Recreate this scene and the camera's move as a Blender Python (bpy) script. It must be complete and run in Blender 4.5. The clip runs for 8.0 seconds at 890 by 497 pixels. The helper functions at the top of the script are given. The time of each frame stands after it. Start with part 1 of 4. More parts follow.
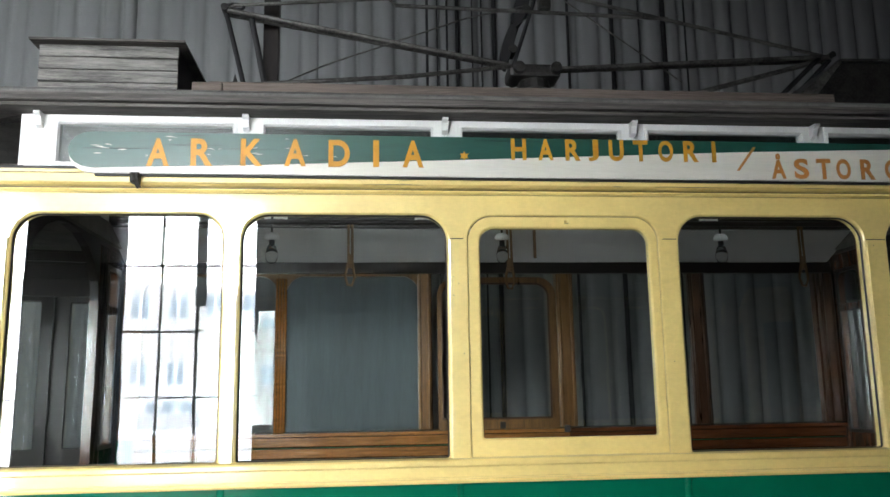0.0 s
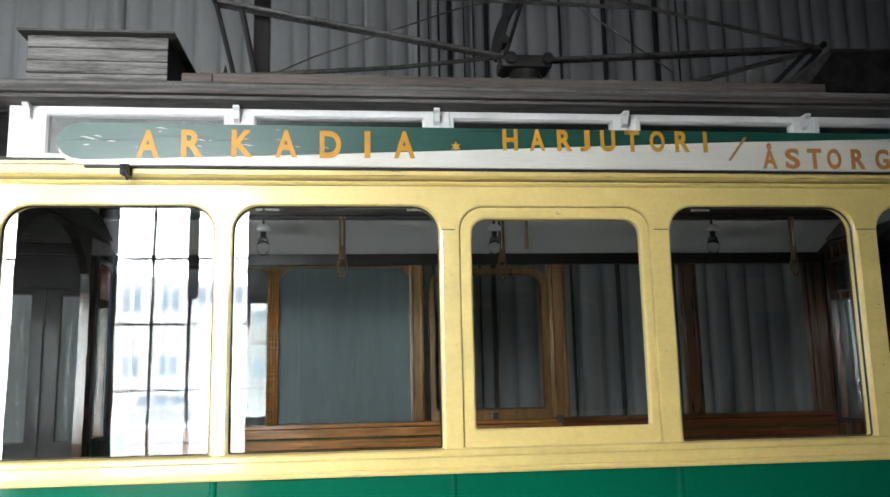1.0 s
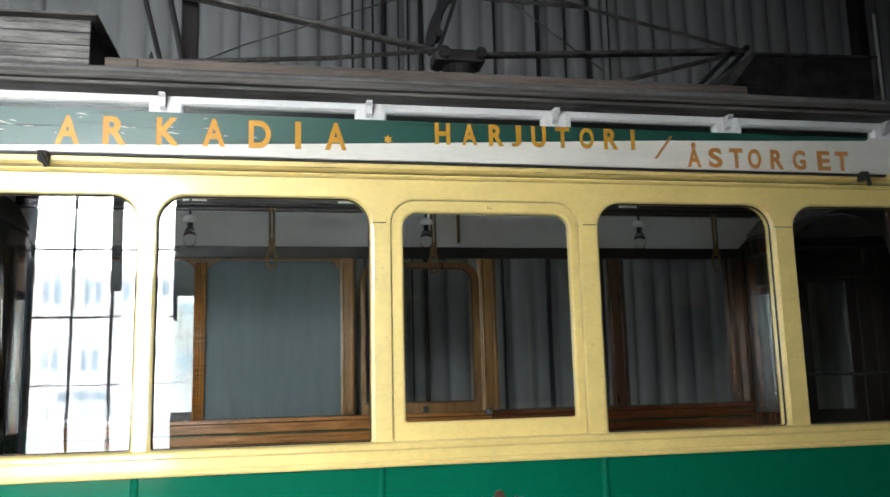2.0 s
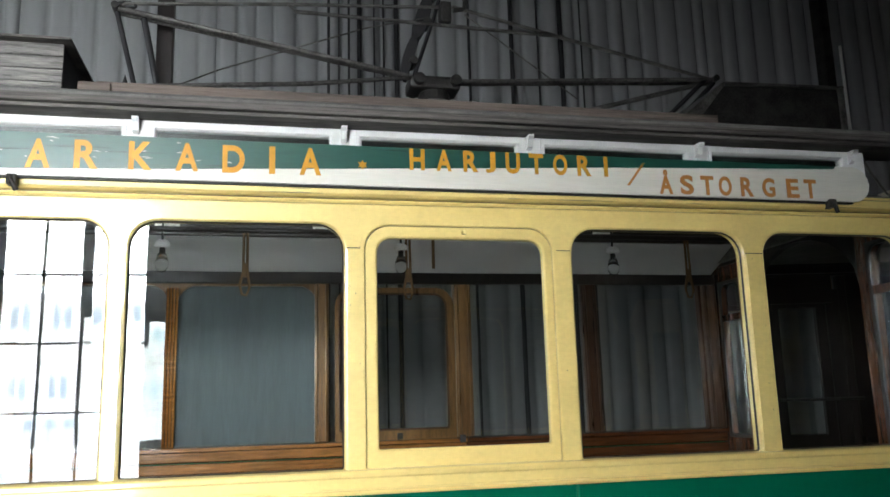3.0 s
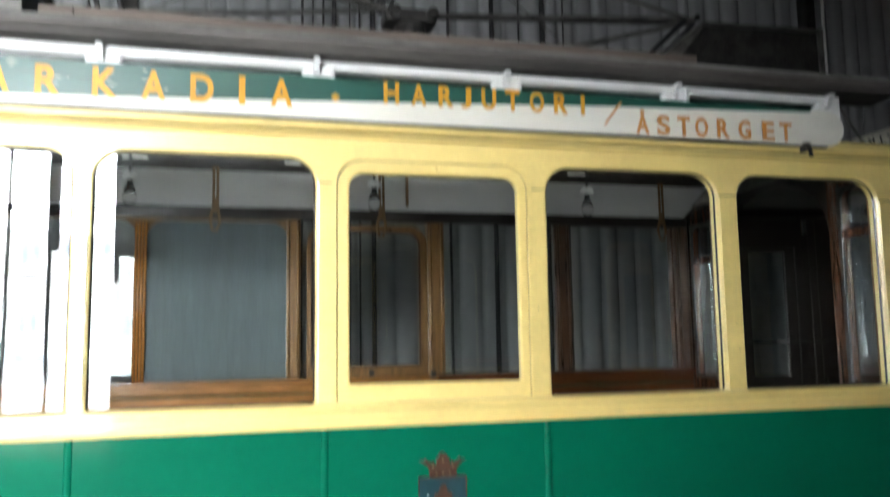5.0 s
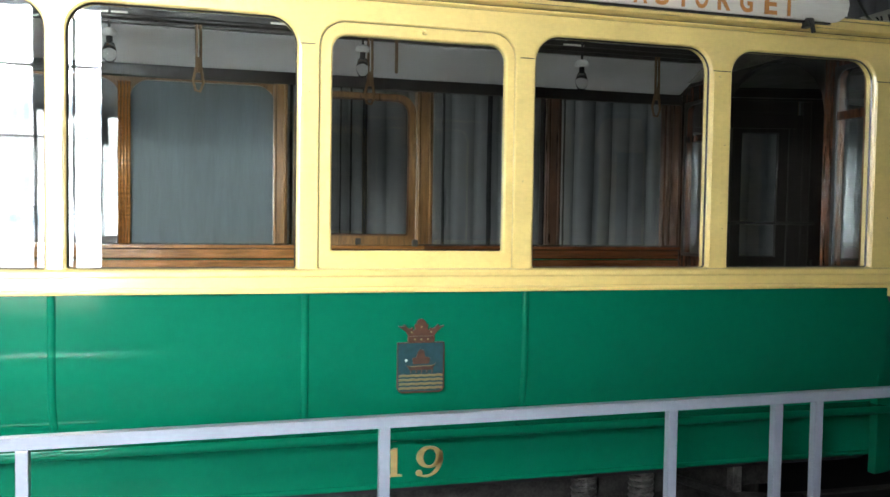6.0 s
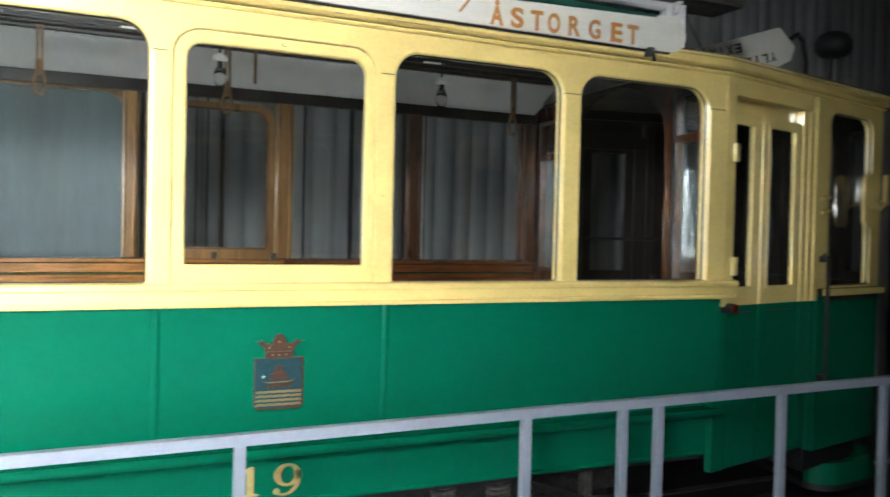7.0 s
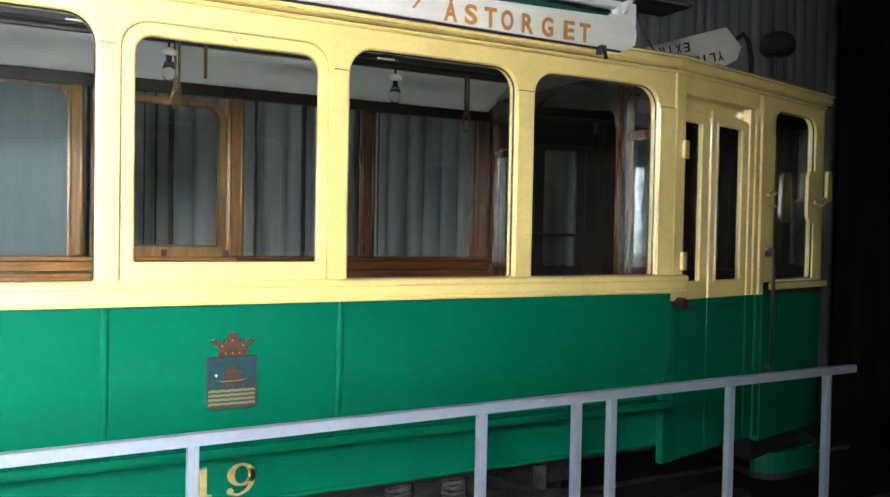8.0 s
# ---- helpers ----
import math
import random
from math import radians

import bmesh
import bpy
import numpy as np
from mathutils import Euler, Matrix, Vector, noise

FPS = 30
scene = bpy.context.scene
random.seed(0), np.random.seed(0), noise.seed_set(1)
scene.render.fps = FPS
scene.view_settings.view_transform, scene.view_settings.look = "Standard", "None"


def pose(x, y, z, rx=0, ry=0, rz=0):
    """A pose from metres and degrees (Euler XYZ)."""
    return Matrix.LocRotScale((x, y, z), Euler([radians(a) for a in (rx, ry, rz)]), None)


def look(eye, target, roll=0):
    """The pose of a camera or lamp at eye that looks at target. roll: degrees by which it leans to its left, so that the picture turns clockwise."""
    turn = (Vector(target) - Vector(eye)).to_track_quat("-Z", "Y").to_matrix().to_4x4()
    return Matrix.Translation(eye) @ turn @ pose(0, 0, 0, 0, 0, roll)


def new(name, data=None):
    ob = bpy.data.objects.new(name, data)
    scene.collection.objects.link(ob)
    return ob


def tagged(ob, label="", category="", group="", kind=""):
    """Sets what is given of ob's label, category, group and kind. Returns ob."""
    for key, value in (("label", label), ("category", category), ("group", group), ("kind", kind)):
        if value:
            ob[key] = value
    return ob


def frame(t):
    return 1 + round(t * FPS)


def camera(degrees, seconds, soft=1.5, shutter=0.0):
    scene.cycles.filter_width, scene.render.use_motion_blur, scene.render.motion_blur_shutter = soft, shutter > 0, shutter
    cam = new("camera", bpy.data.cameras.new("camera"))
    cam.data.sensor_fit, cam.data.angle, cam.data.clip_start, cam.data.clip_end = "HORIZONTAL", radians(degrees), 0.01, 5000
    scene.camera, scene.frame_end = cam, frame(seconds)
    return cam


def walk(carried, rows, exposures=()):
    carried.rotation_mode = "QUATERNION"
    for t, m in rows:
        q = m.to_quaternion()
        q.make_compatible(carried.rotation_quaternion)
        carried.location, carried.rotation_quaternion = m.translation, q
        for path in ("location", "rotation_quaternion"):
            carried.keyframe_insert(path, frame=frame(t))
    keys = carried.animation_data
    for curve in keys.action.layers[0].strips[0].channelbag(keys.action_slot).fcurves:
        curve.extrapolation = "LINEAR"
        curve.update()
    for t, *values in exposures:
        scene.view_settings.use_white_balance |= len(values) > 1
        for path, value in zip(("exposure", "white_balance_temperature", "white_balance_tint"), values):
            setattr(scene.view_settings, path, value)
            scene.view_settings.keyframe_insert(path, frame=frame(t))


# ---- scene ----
cam = camera(57.7, 8.0, soft=1.5, shutter=0.55)
PATH = [
    (0, (-0.289, -2.851, 1.704), (-0.097, -0.891, 2.053), -0.9),
    (0.5, (-0.29, -2.845, 1.702), (-0.087, -0.885, 2.039), -1.0),
    (1, (-0.286, -2.848, 1.701), (-0.076, -0.886, 2.03), -1.2),
    (1.5, (-0.276, -2.847, 1.697), (0.016, -0.896, 2.026), -1.5),
    (2, (-0.279, -2.845, 1.7), (0.095, -0.905, 2.01), -1.4),
    (3.5, (-0.267, -2.845, 1.698), (0.175, -0.938, 2.106), -1.9),
    (4, (-0.263, -2.841, 1.699), (0.193, -0.942, 2.13), -2.3),
    (4.5, (-0.265, -2.838, 1.7), (0.192, -0.947, 2.165), -2.6),
    (5, (-0.262, -2.818, 1.685), (0.233, -0.894, 1.913), -0.9),
    (5.2, (-0.257, -2.809, 1.672), (0.236, -0.874, 1.777), 0.1),
    (6.3, (-0.202, -2.81, 1.67), (0.319, -0.881, 1.583), 0.9),
    (6.5, (-0.202, -2.809, 1.666), (0.401, -0.903, 1.589), 0.6),
    (7, (-0.206, -2.822, 1.668), (0.62, -1.001, 1.628), 1.3),
    (7.5, (-0.217, -2.822, 1.666), (0.723, -1.057, 1.628), 0.8),
    (7.8, (-0.216, -2.82, 1.66), (0.72, -1.053, 1.624), 1.0),
    (8, (-0.212, -2.82, 1.665), (0.718, -1.05, 1.62), 1.1),
]
EXPOSURES = [(0.0, 0.2), (2.0, 0.35), (4.5, 0.75), (5.0, 0.85), (6.5, 1.1), (7.0, 1.3), (8.0, 1.5)]
walk(cam, [(t, look(e, a, r)) for t, e, a, r in PATH], EXPOSURES)

# ---- world and daylight ----
world = bpy.data.worlds.new("world")
scene.world = world
world.use_nodes = True
wn = world.node_tree
sky = wn.nodes.new("ShaderNodeTexSky")
sky.sky_type = "NISHITA"
sky.sun_disc = False
sky.sun_elevation, sky.sun_rotation = radians(38), radians(200)
wn.links.new(sky.outputs[0], wn.nodes["Background"].inputs["Color"])
wn.nodes["Background"].inputs["Strength"].default_value = 0.08

FRONT_Y = -4.2          # hall wall behind the camera, with its windows
BAYS = [(-2.49, -1.21), (-4.40, -3.16), (-6.40, -5.20)]
# Opening heads set low to keep daylight off the high curtain.
BAY_Z = (0.79, 3.38)
# sky light: a lamp outside the nearest opening stands for the sky, aimed and narrowed to favour the tram; lamps in the
# farther openings light the left of the hall


def window_lamp(at, target, width, height, power, spread):
    data = bpy.data.lights.new("daylight", "AREA")
    data.shape, data.size, data.size_y = "RECTANGLE", width, height
    data.energy, data.color, data.spread = power, (0.93, 0.97, 1.0), radians(spread)
    ob = new("daylight", data)
    ob.matrix_world = look(at, target)
    return ob


window_lamp((-2.35, FRONT_Y - 1.25, 3.50), (2.5, 0.0, 2.35), 2.9, 1.35, 570, 120)
window_lamp((-3.78, FRONT_Y - 0.46, 2.08), (-3.5, 3.6, 3.2), 1.22, 2.4, 110, 95)
window_lamp((-5.80, FRONT_Y - 0.46, 2.08), (-4.8, 3.6, 3.2), 1.18, 2.4, 50, 95)


# ---- materials ----
def material(name, color, rough=0.5, metal=0.0, vary=0.12, scale=6.0, fine=60.0, bump=0.1, coat=0.0,
             stretch=(1, 1, 1), dark=None, rough_vary=0.1, spec=0.5, island=False, band=0.17, coat_rough=0.16, coat_ior=1.5):
    m = bpy.data.materials.new(name)
    m.use_nodes = True
    t = m.node_tree
    b = t.nodes["Principled BSDF"]
    geo = t.nodes.new("ShaderNodeTexCoord")
    mp = t.nodes.new("ShaderNodeMapping")
    mp.inputs["Scale"].default_value = stretch
    t.links.new(geo.outputs["Object"], mp.inputs["Vector"])
    big, small = t.nodes.new("ShaderNodeTexNoise"), t.nodes.new("ShaderNodeTexNoise")
    for n, s in ((big, scale), (small, fine)):
        n.inputs["Scale"].default_value = s
        n.inputs["Detail"].default_value = 6
        n.inputs["Roughness"].default_value = 0.62
        t.links.new(mp.outputs[0], n.inputs["Vector"])
    add = t.nodes.new("ShaderNodeMath")
    add.operation = "MULTIPLY_ADD"
    add.inputs[1].default_value = 0.4
    t.links.new(small.outputs["Fac"], add.inputs[0])
    mul = t.nodes.new("ShaderNodeMath")
    mul.operation = "MULTIPLY"
    mul.inputs[1].default_value = 0.6
    t.links.new(big.outputs["Fac"], mul.inputs[0])
    t.links.new(mul.outputs[0], add.inputs[2])
    ramp = t.nodes.new("ShaderNodeValToRGB")
    lo = dark if dark else tuple(c * (1 - vary * 1.6) for c in color)
    hi = tuple(min(1.0, c * (1 + vary)) for c in color)
    ramp.color_ramp.elements[0].position, ramp.color_ramp.elements[1].position = 0.5 - band, 0.5 + band
    ramp.color_ramp.elements[0].color, ramp.color_ramp.elements[1].color = (*lo, 1), (*hi, 1)
    t.links.new(add.outputs[0], ramp.inputs[0])
    out = ramp.outputs[0]
    if island:
        info = t.nodes.new("ShaderNodeObjectInfo")
        hsv = t.nodes.new("ShaderNodeHueSaturation")
        mr = t.nodes.new("ShaderNodeMapRange")
        mr.inputs["To Min"].default_value, mr.inputs["To Max"].default_value = 0.8, 1.15
        t.links.new(info.outputs["Random"], mr.inputs["Value"])
        t.links.new(mr.outputs[0], hsv.inputs["Value"])
        t.links.new(out, hsv.inputs["Color"])
        out = hsv.outputs[0]
    t.links.new(out, b.inputs["Base Color"])
    rr = t.nodes.new("ShaderNodeMapRange")
    rr.inputs["To Min"].default_value = max(0.02, rough - rough_vary)
    rr.inputs["To Max"].default_value = min(1.0, rough + rough_vary)
    t.links.new(big.outputs["Fac"], rr.inputs["Value"])
    t.links.new(rr.outputs[0], b.inputs["Roughness"])
    b.inputs["Metallic"].default_value = metal
    b.inputs["Specular IOR Level"].default_value = spec
    b.inputs["Coat Weight"].default_value = coat
    b.inputs["Coat Roughness"].default_value = coat_rough
    b.inputs["Coat IOR"].default_value = coat_ior
    if bump:
        bp = t.nodes.new("ShaderNodeBump")
        bp.inputs["Strength"].default_value = bump
        bp.inputs["Distance"].default_value = 0.004
        t.links.new(add.outputs[0], bp.inputs["Height"])
        t.links.new(bp.outputs[0], b.inputs["Normal"])
    return m


def glass_material(name, tint, rough=0.0, ior=1.5):
    m = bpy.data.materials.new(name)
    m.use_nodes = True
    b = m.node_tree.nodes["Principled BSDF"]
    b.inputs["Base Color"].default_value = (*tint, 1)
    b.inputs["Transmission Weight"].default_value = 1
    b.inputs["Roughness"].default_value = rough
    b.inputs["IOR"].default_value = ior
    n = m.node_tree.nodes.new("ShaderNodeTexNoise")
    n.inputs["Scale"].default_value = 2.5
    bp = m.node_tree.nodes.new("ShaderNodeBump")
    bp.inputs["Strength"].default_value, bp.inputs["Distance"].default_value = 0.03, 0.01
    m.node_tree.links.new(n.outputs["Fac"], bp.inputs["Height"])
    m.node_tree.links.new(bp.outputs[0], b.inputs["Normal"])
    return m


def glow(name, color, strength):
    m = bpy.data.materials.new(name)
    m.use_nodes = True
    b = m.node_tree.nodes["Principled BSDF"]
    b.inputs["Base Color"].default_value = (*color, 1)
    b.inputs["Emission Color"].default_value = (*color, 1)
    b.inputs["Emission Strength"].default_value = strength
    return m


CREAM = material("cream_paint", (0.90, 0.70, 0.25), 0.42, spec=0.8, vary=0.075, scale=4, fine=45, stretch=(1, 1, 1.6), bump=0.02, coat=1.0, coat_rough=0.08, coat_ior=1.9, rough_vary=0.05)
GREEN = material("green_paint", (0.0006, 0.130, 0.069), 0.55, spec=0.04, vary=0.06, scale=2, fine=30, bump=0.012, coat=1.0, coat_rough=0.08, coat_ior=1.6, rough_vary=0.05)
SIGN_GREEN = material("sign_green_paint", (0.012, 0.075, 0.055), 0.36, spec=0.65, vary=0.15, scale=5, fine=50, stretch=(0.3, 1, 3), bump=0.06, coat=0.0)
SIGN_WHITE = material("sign_white_paint", (0.74, 0.72, 0.64), 0.38, vary=0.07, scale=4, fine=50, stretch=(0.3, 1, 3), bump=0.1, coat=0.2)
GOLD = material("ochre_lettering", (0.62, 0.30, 0.03), 0.4, spec=0.3, coat=0.0, vary=0.12, scale=12, fine=90)
ORANGE = material("orange_lettering", (0.55, 0.23, 0.05), 0.4, vary=0.12, scale=12, fine=90)
WHITE = material("white_paint", (0.78, 0.78, 0.76), 0.35, vary=0.06, scale=5, fine=50, bump=0.08, coat=0.3)
CANVAS = material("roof_canvas", (0.16, 0.155, 0.145), 0.85, vary=0.2, scale=7, fine=90, bump=0.4, band=0.09)
OLD_WOOD = material("weathered_wood", (0.21, 0.20, 0.185), 0.85, vary=0.48, scale=6, fine=55, stretch=(0.5, 3, 8), bump=1.0, island=True, band=0.12)
ROOF_WOOD = material("grey_roof_wood", (0.11, 0.10, 0.09), 0.75, vary=0.35, scale=5, fine=40, stretch=(0.25, 3, 9), bump=0.8, band=0.09)
BROWN_WOOD = material("brown_roof_plank", (0.145, 0.115, 0.095), 0.75, vary=0.3, scale=5, fine=40, stretch=(0.25, 3, 9), bump=0.8, band=0.09)
OAK = material("varnished_oak", (0.165, 0.085, 0.028), 0.3, vary=0.35, scale=8, fine=60, stretch=(6, 6, 0.5), bump=0.25, coat=0.4, band=0.14)
OAK_H = material("varnished_oak_rail", (0.30, 0.13, 0.035), 0.24, vary=0.4, scale=8, fine=60, stretch=(0.5, 6, 8), bump=0.08, coat=0.9, band=0.14)
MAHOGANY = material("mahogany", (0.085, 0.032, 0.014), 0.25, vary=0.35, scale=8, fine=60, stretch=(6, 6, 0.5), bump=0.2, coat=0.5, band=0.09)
RED_BROWN_H = material("red_brown_rail", (0.11, 0.038, 0.014), 0.24, vary=0.4, scale=8, fine=60, stretch=(0.5, 6, 8), bump=0.08, coat=0.7, band=0.14)
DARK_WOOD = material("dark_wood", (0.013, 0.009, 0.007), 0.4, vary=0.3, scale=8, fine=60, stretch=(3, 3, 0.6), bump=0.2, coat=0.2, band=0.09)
IRON = material("dark_iron", (0.045, 0.043, 0.04), 0.5, metal=0.6, vary=0.3, scale=12, fine=90, bump=0.3, band=0.09)
STEEL = material("dull_steel_tube", (0.14, 0.135, 0.125), 0.45, metal=0.7, vary=0.3, scale=10, fine=90, bump=0.25, band=0.09)
BLACK = material("black_paint", (0.012, 0.012, 0.013), 0.6, vary=0.3, scale=8, fine=60)
RAIL_GREY = material("grey_railing_paint", (0.27, 0.30, 0.36), 0.4, vary=0.07, scale=8, fine=70, bump=0.06, coat=0.2)
HALL = material("hall_plaster", (0.09, 0.088, 0.085), 0.85, vary=0.15, scale=1.5, fine=30, bump=0.2)
# Blue of the daylight on the jamb is put into this colour.
REVEAL = material("reveal_blue_grey", (0.15, 0.21, 0.29), 0.6, vary=0.1, scale=3, fine=40, bump=0.1)
CLOTH = material("grey_curtain_cloth", (0.255, 0.26, 0.263), 0.9, spec=0.15, vary=0.10, scale=1.5, fine=160, stretch=(3, 1, 0.4), bump=0.15)
BROWN_OAK = material("darker_oak", (0.055, 0.023, 0.010), 0.3, vary=0.4, scale=8, fine=60, stretch=(6, 6, 0.5), bump=0.25, coat=0.5, band=0.12)
HALL_DARK = material("dark_hall_ceiling", (0.035, 0.035, 0.038), 0.85, vary=0.2, scale=1.5, fine=30, bump=0.2)
CONCRETE = material("concrete_floor", (0.028, 0.027, 0.027), 0.7, spec=0.2, vary=0.2, scale=1.3, fine=35, bump=0.25)
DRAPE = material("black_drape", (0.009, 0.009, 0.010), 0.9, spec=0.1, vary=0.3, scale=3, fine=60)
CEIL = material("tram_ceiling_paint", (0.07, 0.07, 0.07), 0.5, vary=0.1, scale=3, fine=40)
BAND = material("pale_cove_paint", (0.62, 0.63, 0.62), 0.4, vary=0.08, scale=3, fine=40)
ROPE = material("ochre_strap", (0.17, 0.10, 0.04), 0.7, vary=0.2, scale=20, fine=120, bump=0.4)
PORCELAIN = material("white_porcelain", (0.78, 0.78, 0.76), 0.25, vary=0.03, bump=0.0)
RED = material("red_lens", (0.14, 0.012, 0.008), 0.15, vary=0.05, bump=0.0)
BLUE = material("shield_blue", (0.012, 0.05, 0.06), 0.4, vary=0.2, scale=20)
CREST = material("crest_brown", (0.075, 0.032, 0.018), 0.4, vary=0.25, scale=25)
WAVE = material("crest_olive", (0.22, 0.18, 0.08), 0.4, vary=0.15, scale=25)
CREST_GOLD = material("crest_gold", (0.42, 0.33, 0.13), 0.4, vary=0.15, scale=25)
BLIND = material("grey_green_blind", (0.066, 0.086, 0.090), 0.7, vary=0.18, scale=3, fine=30, stretch=(4, 1, 0.4), bump=0.1)
GLASS_PLATE = glass_material("plate_glass", (0.93, 0.97, 0.95), 0.0, 2.4)
GLASS = glass_material("window_glass", (0.93, 0.97, 0.95))
GLASS_OLD = glass_material("dusty_glass", (0.80, 0.88, 0.86), 0.22)
BULB = glass_material("bulb_glass", (0.95, 0.95, 0.95), 0.0, 1.3)


# ---- mesh helpers ----
def flat(u, w, v):
    return Vector((u, w, v))


def make(name, bm, mat):
    bmesh.ops.recalc_face_normals(bm, faces=bm.faces)
    me = bpy.data.meshes.new(name)
    bm.to_mesh(me)
    bm.free()
    me.materials.append(mat)
    return new(name, me)


def thing(name, at, label, category, group=""):
    ob = new(name)
    ob.empty_display_size = 0.1
    ob.location = at
    return tagged(ob, label, category, group)


def part(name, bm, mat, parent, label="", smooth=False):
    ob = make(name, bm, mat)
    if smooth:
        for p in ob.data.polygons:
            p.use_smooth = True
    ob.parent = parent
    ob.matrix_parent_inverse = Matrix.Translation(-parent.location)
    return tagged(ob, label)


def structure(name, bm, mat, label, category):
    return tagged(make(name, bm, mat), label, category, kind="structure")


def add_box(bm, x0, x1, y0, y1, z0, z1, bevel=0.0, xf=flat):
    vs = [bm.verts.new(xf(x, y, z)) for x in (x0, x1) for y in (y0, y1) for z in (z0, z1)]
    fs = [bm.faces.new([vs[i] for i in q]) for q in
          ((0, 1, 3, 2), (4, 6, 7, 5), (0, 4, 5, 1), (2, 3, 7, 6), (0, 2, 6, 4), (1, 5, 7, 3))]
    if bevel:
        es = {e for f in fs for e in f.edges}
        bmesh.ops.bevel(bm, geom=list(es), offset=bevel, segments=2, affect="EDGES", profile=0.6)
    return bm


def box(x0, x1, y0, y1, z0, z1, bevel=0.004, xf=flat):
    return add_box(bmesh.new(), x0, x1, y0, y1, z0, z1, bevel, xf)


def rounded(u0, u1, v0, v1, rt, rb, n=8):
    pts = []
    for cx, cy, r, a0 in ((u1 - rt, v1 - rt, rt, 0), (u0 + rt, v1 - rt, rt, 90), (u0 + rb, v0 + rb, rb, 180), (u1 - rb, v0 + rb, rb, 270)):
        for i in range(n + 1):
            a = radians(a0 + 90 * i / n)
            pts.append((cx + r * math.cos(a), cy + r * math.sin(a)))
    return pts


def ring(outer, inner, w0, w1, xf=flat, chamfer=0.004):
    """A plate with a hole; both outlines are lists of equal length."""
    bm = bmesh.new()
    n = len(outer)

    def loop(pts, w):
        return [bm.verts.new(xf(u, w, v)) for u, v in pts]

    cu = sum(p[0] for p in inner) / n
    cv = sum(p[1] for p in inner) / n

    def grown(pts, d):
        return [(u + d * (1 if u > cu else -1), v + d * (1 if v > cv else -1)) for u, v in pts]

    loops = [loop(outer, w0), loop(grown(inner, chamfer), w0), loop(inner, w0 + chamfer), loop(inner, w1), loop(outer, w1)]
    for a, b in zip(loops, loops[1:] + loops[:1]):
        for i in range(n):
            j = (i + 1) % n
            bm.faces.new((a[i], a[j], b[j], b[i]))
    bmesh.ops.remove_doubles(bm, verts=bm.verts, dist=0.0002)
    return bm


def rect_ring(o, i, w0, w1, rt=0.0, rb=0.0, ort=0.0, orb=0.0, xf=flat, chamfer=0.004):
    e = 0.0006
    return ring(rounded(*o, max(ort, e), max(orb, e)), rounded(*i, max(rt, e), max(rb, e)), w0, w1, xf, chamfer)


def plate(pts, w0, w1, xf=flat):
    """A flat piece with the outline pts."""
    bm = bmesh.new()
    a = [bm.verts.new(xf(u, w0, v)) for u, v in pts]
    b = [bm.verts.new(xf(u, w1, v)) for u, v in pts]
    bm.faces.new(a)
    bm.faces.new(b[::-1])
    for i in range(len(pts)):
        j = (i + 1) % len(pts)
        bm.faces.new((a[i], b[i], b[j], a[j]))
    return bm


def prism(profile, x0, x1):
    """A profile of (y, z) drawn along x."""
    return plate(profile, x0, x1, lambda u, w, v: Vector((w, u, v)))


def tube(points, r, sides=10, bm=None):
    bm = bm or bmesh.new()
    pts = [Vector(p) for p in points]
    loops = []
    for i, p in enumerate(pts):
        d = (pts[min(i + 1, len(pts) - 1)] - pts[max(i - 1, 0)]).normalized()
        side = d.cross(Vector((0.13, 0.21, 0.97)))
        if side.length < 0.05:
            side = d.cross(Vector((1, 0, 0)))
        side.normalize()
        up = d.cross(side)
        loops.append([bm.verts.new(p + r * (math.cos(2 * math.pi * k / sides) * side + math.sin(2 * math.pi * k / sides) * up)) for k in range(sides)])
    for a, b in zip(loops, loops[1:]):
        for k in range(sides):
            j = (k + 1) % sides
            bm.faces.new((a[k], a[j], b[j], b[k]))
    bm.faces.new(loops[0][::-1])
    bm.faces.new(loops[-1])
    return bm


def lathe(profile, centre, sides=20):
    """Turned piece: (radius, height) pairs about a vertical axis."""
    bm = bmesh.new()
    c = Vector(centre)
    loops = [[bm.verts.new(c + Vector((max(r, 0.0005) * math.cos(2 * math.pi * k / sides), max(r, 0.0005) * math.sin(2 * math.pi * k / sides), h)))
              for k in range(sides)] for r, h in profile]
    for a, b in zip(loops, loops[1:]):
        for k in range(sides):
            j = (k + 1) % sides
            bm.faces.new((a[k], a[j], b[j], b[k]))
    bm.faces.new(loops[0][::-1])
    bm.faces.new(loops[-1])
    return bm


def pane(u0, u1, w, v0, v1, mat, parent, xf=flat, name="pane", label="", thick=0.005):
    ob = part(name, box(u0, u1, w, w + thick, v0, v1, 0.0, xf), mat, parent, label)
    ob.visible_shadow = False
    return ob


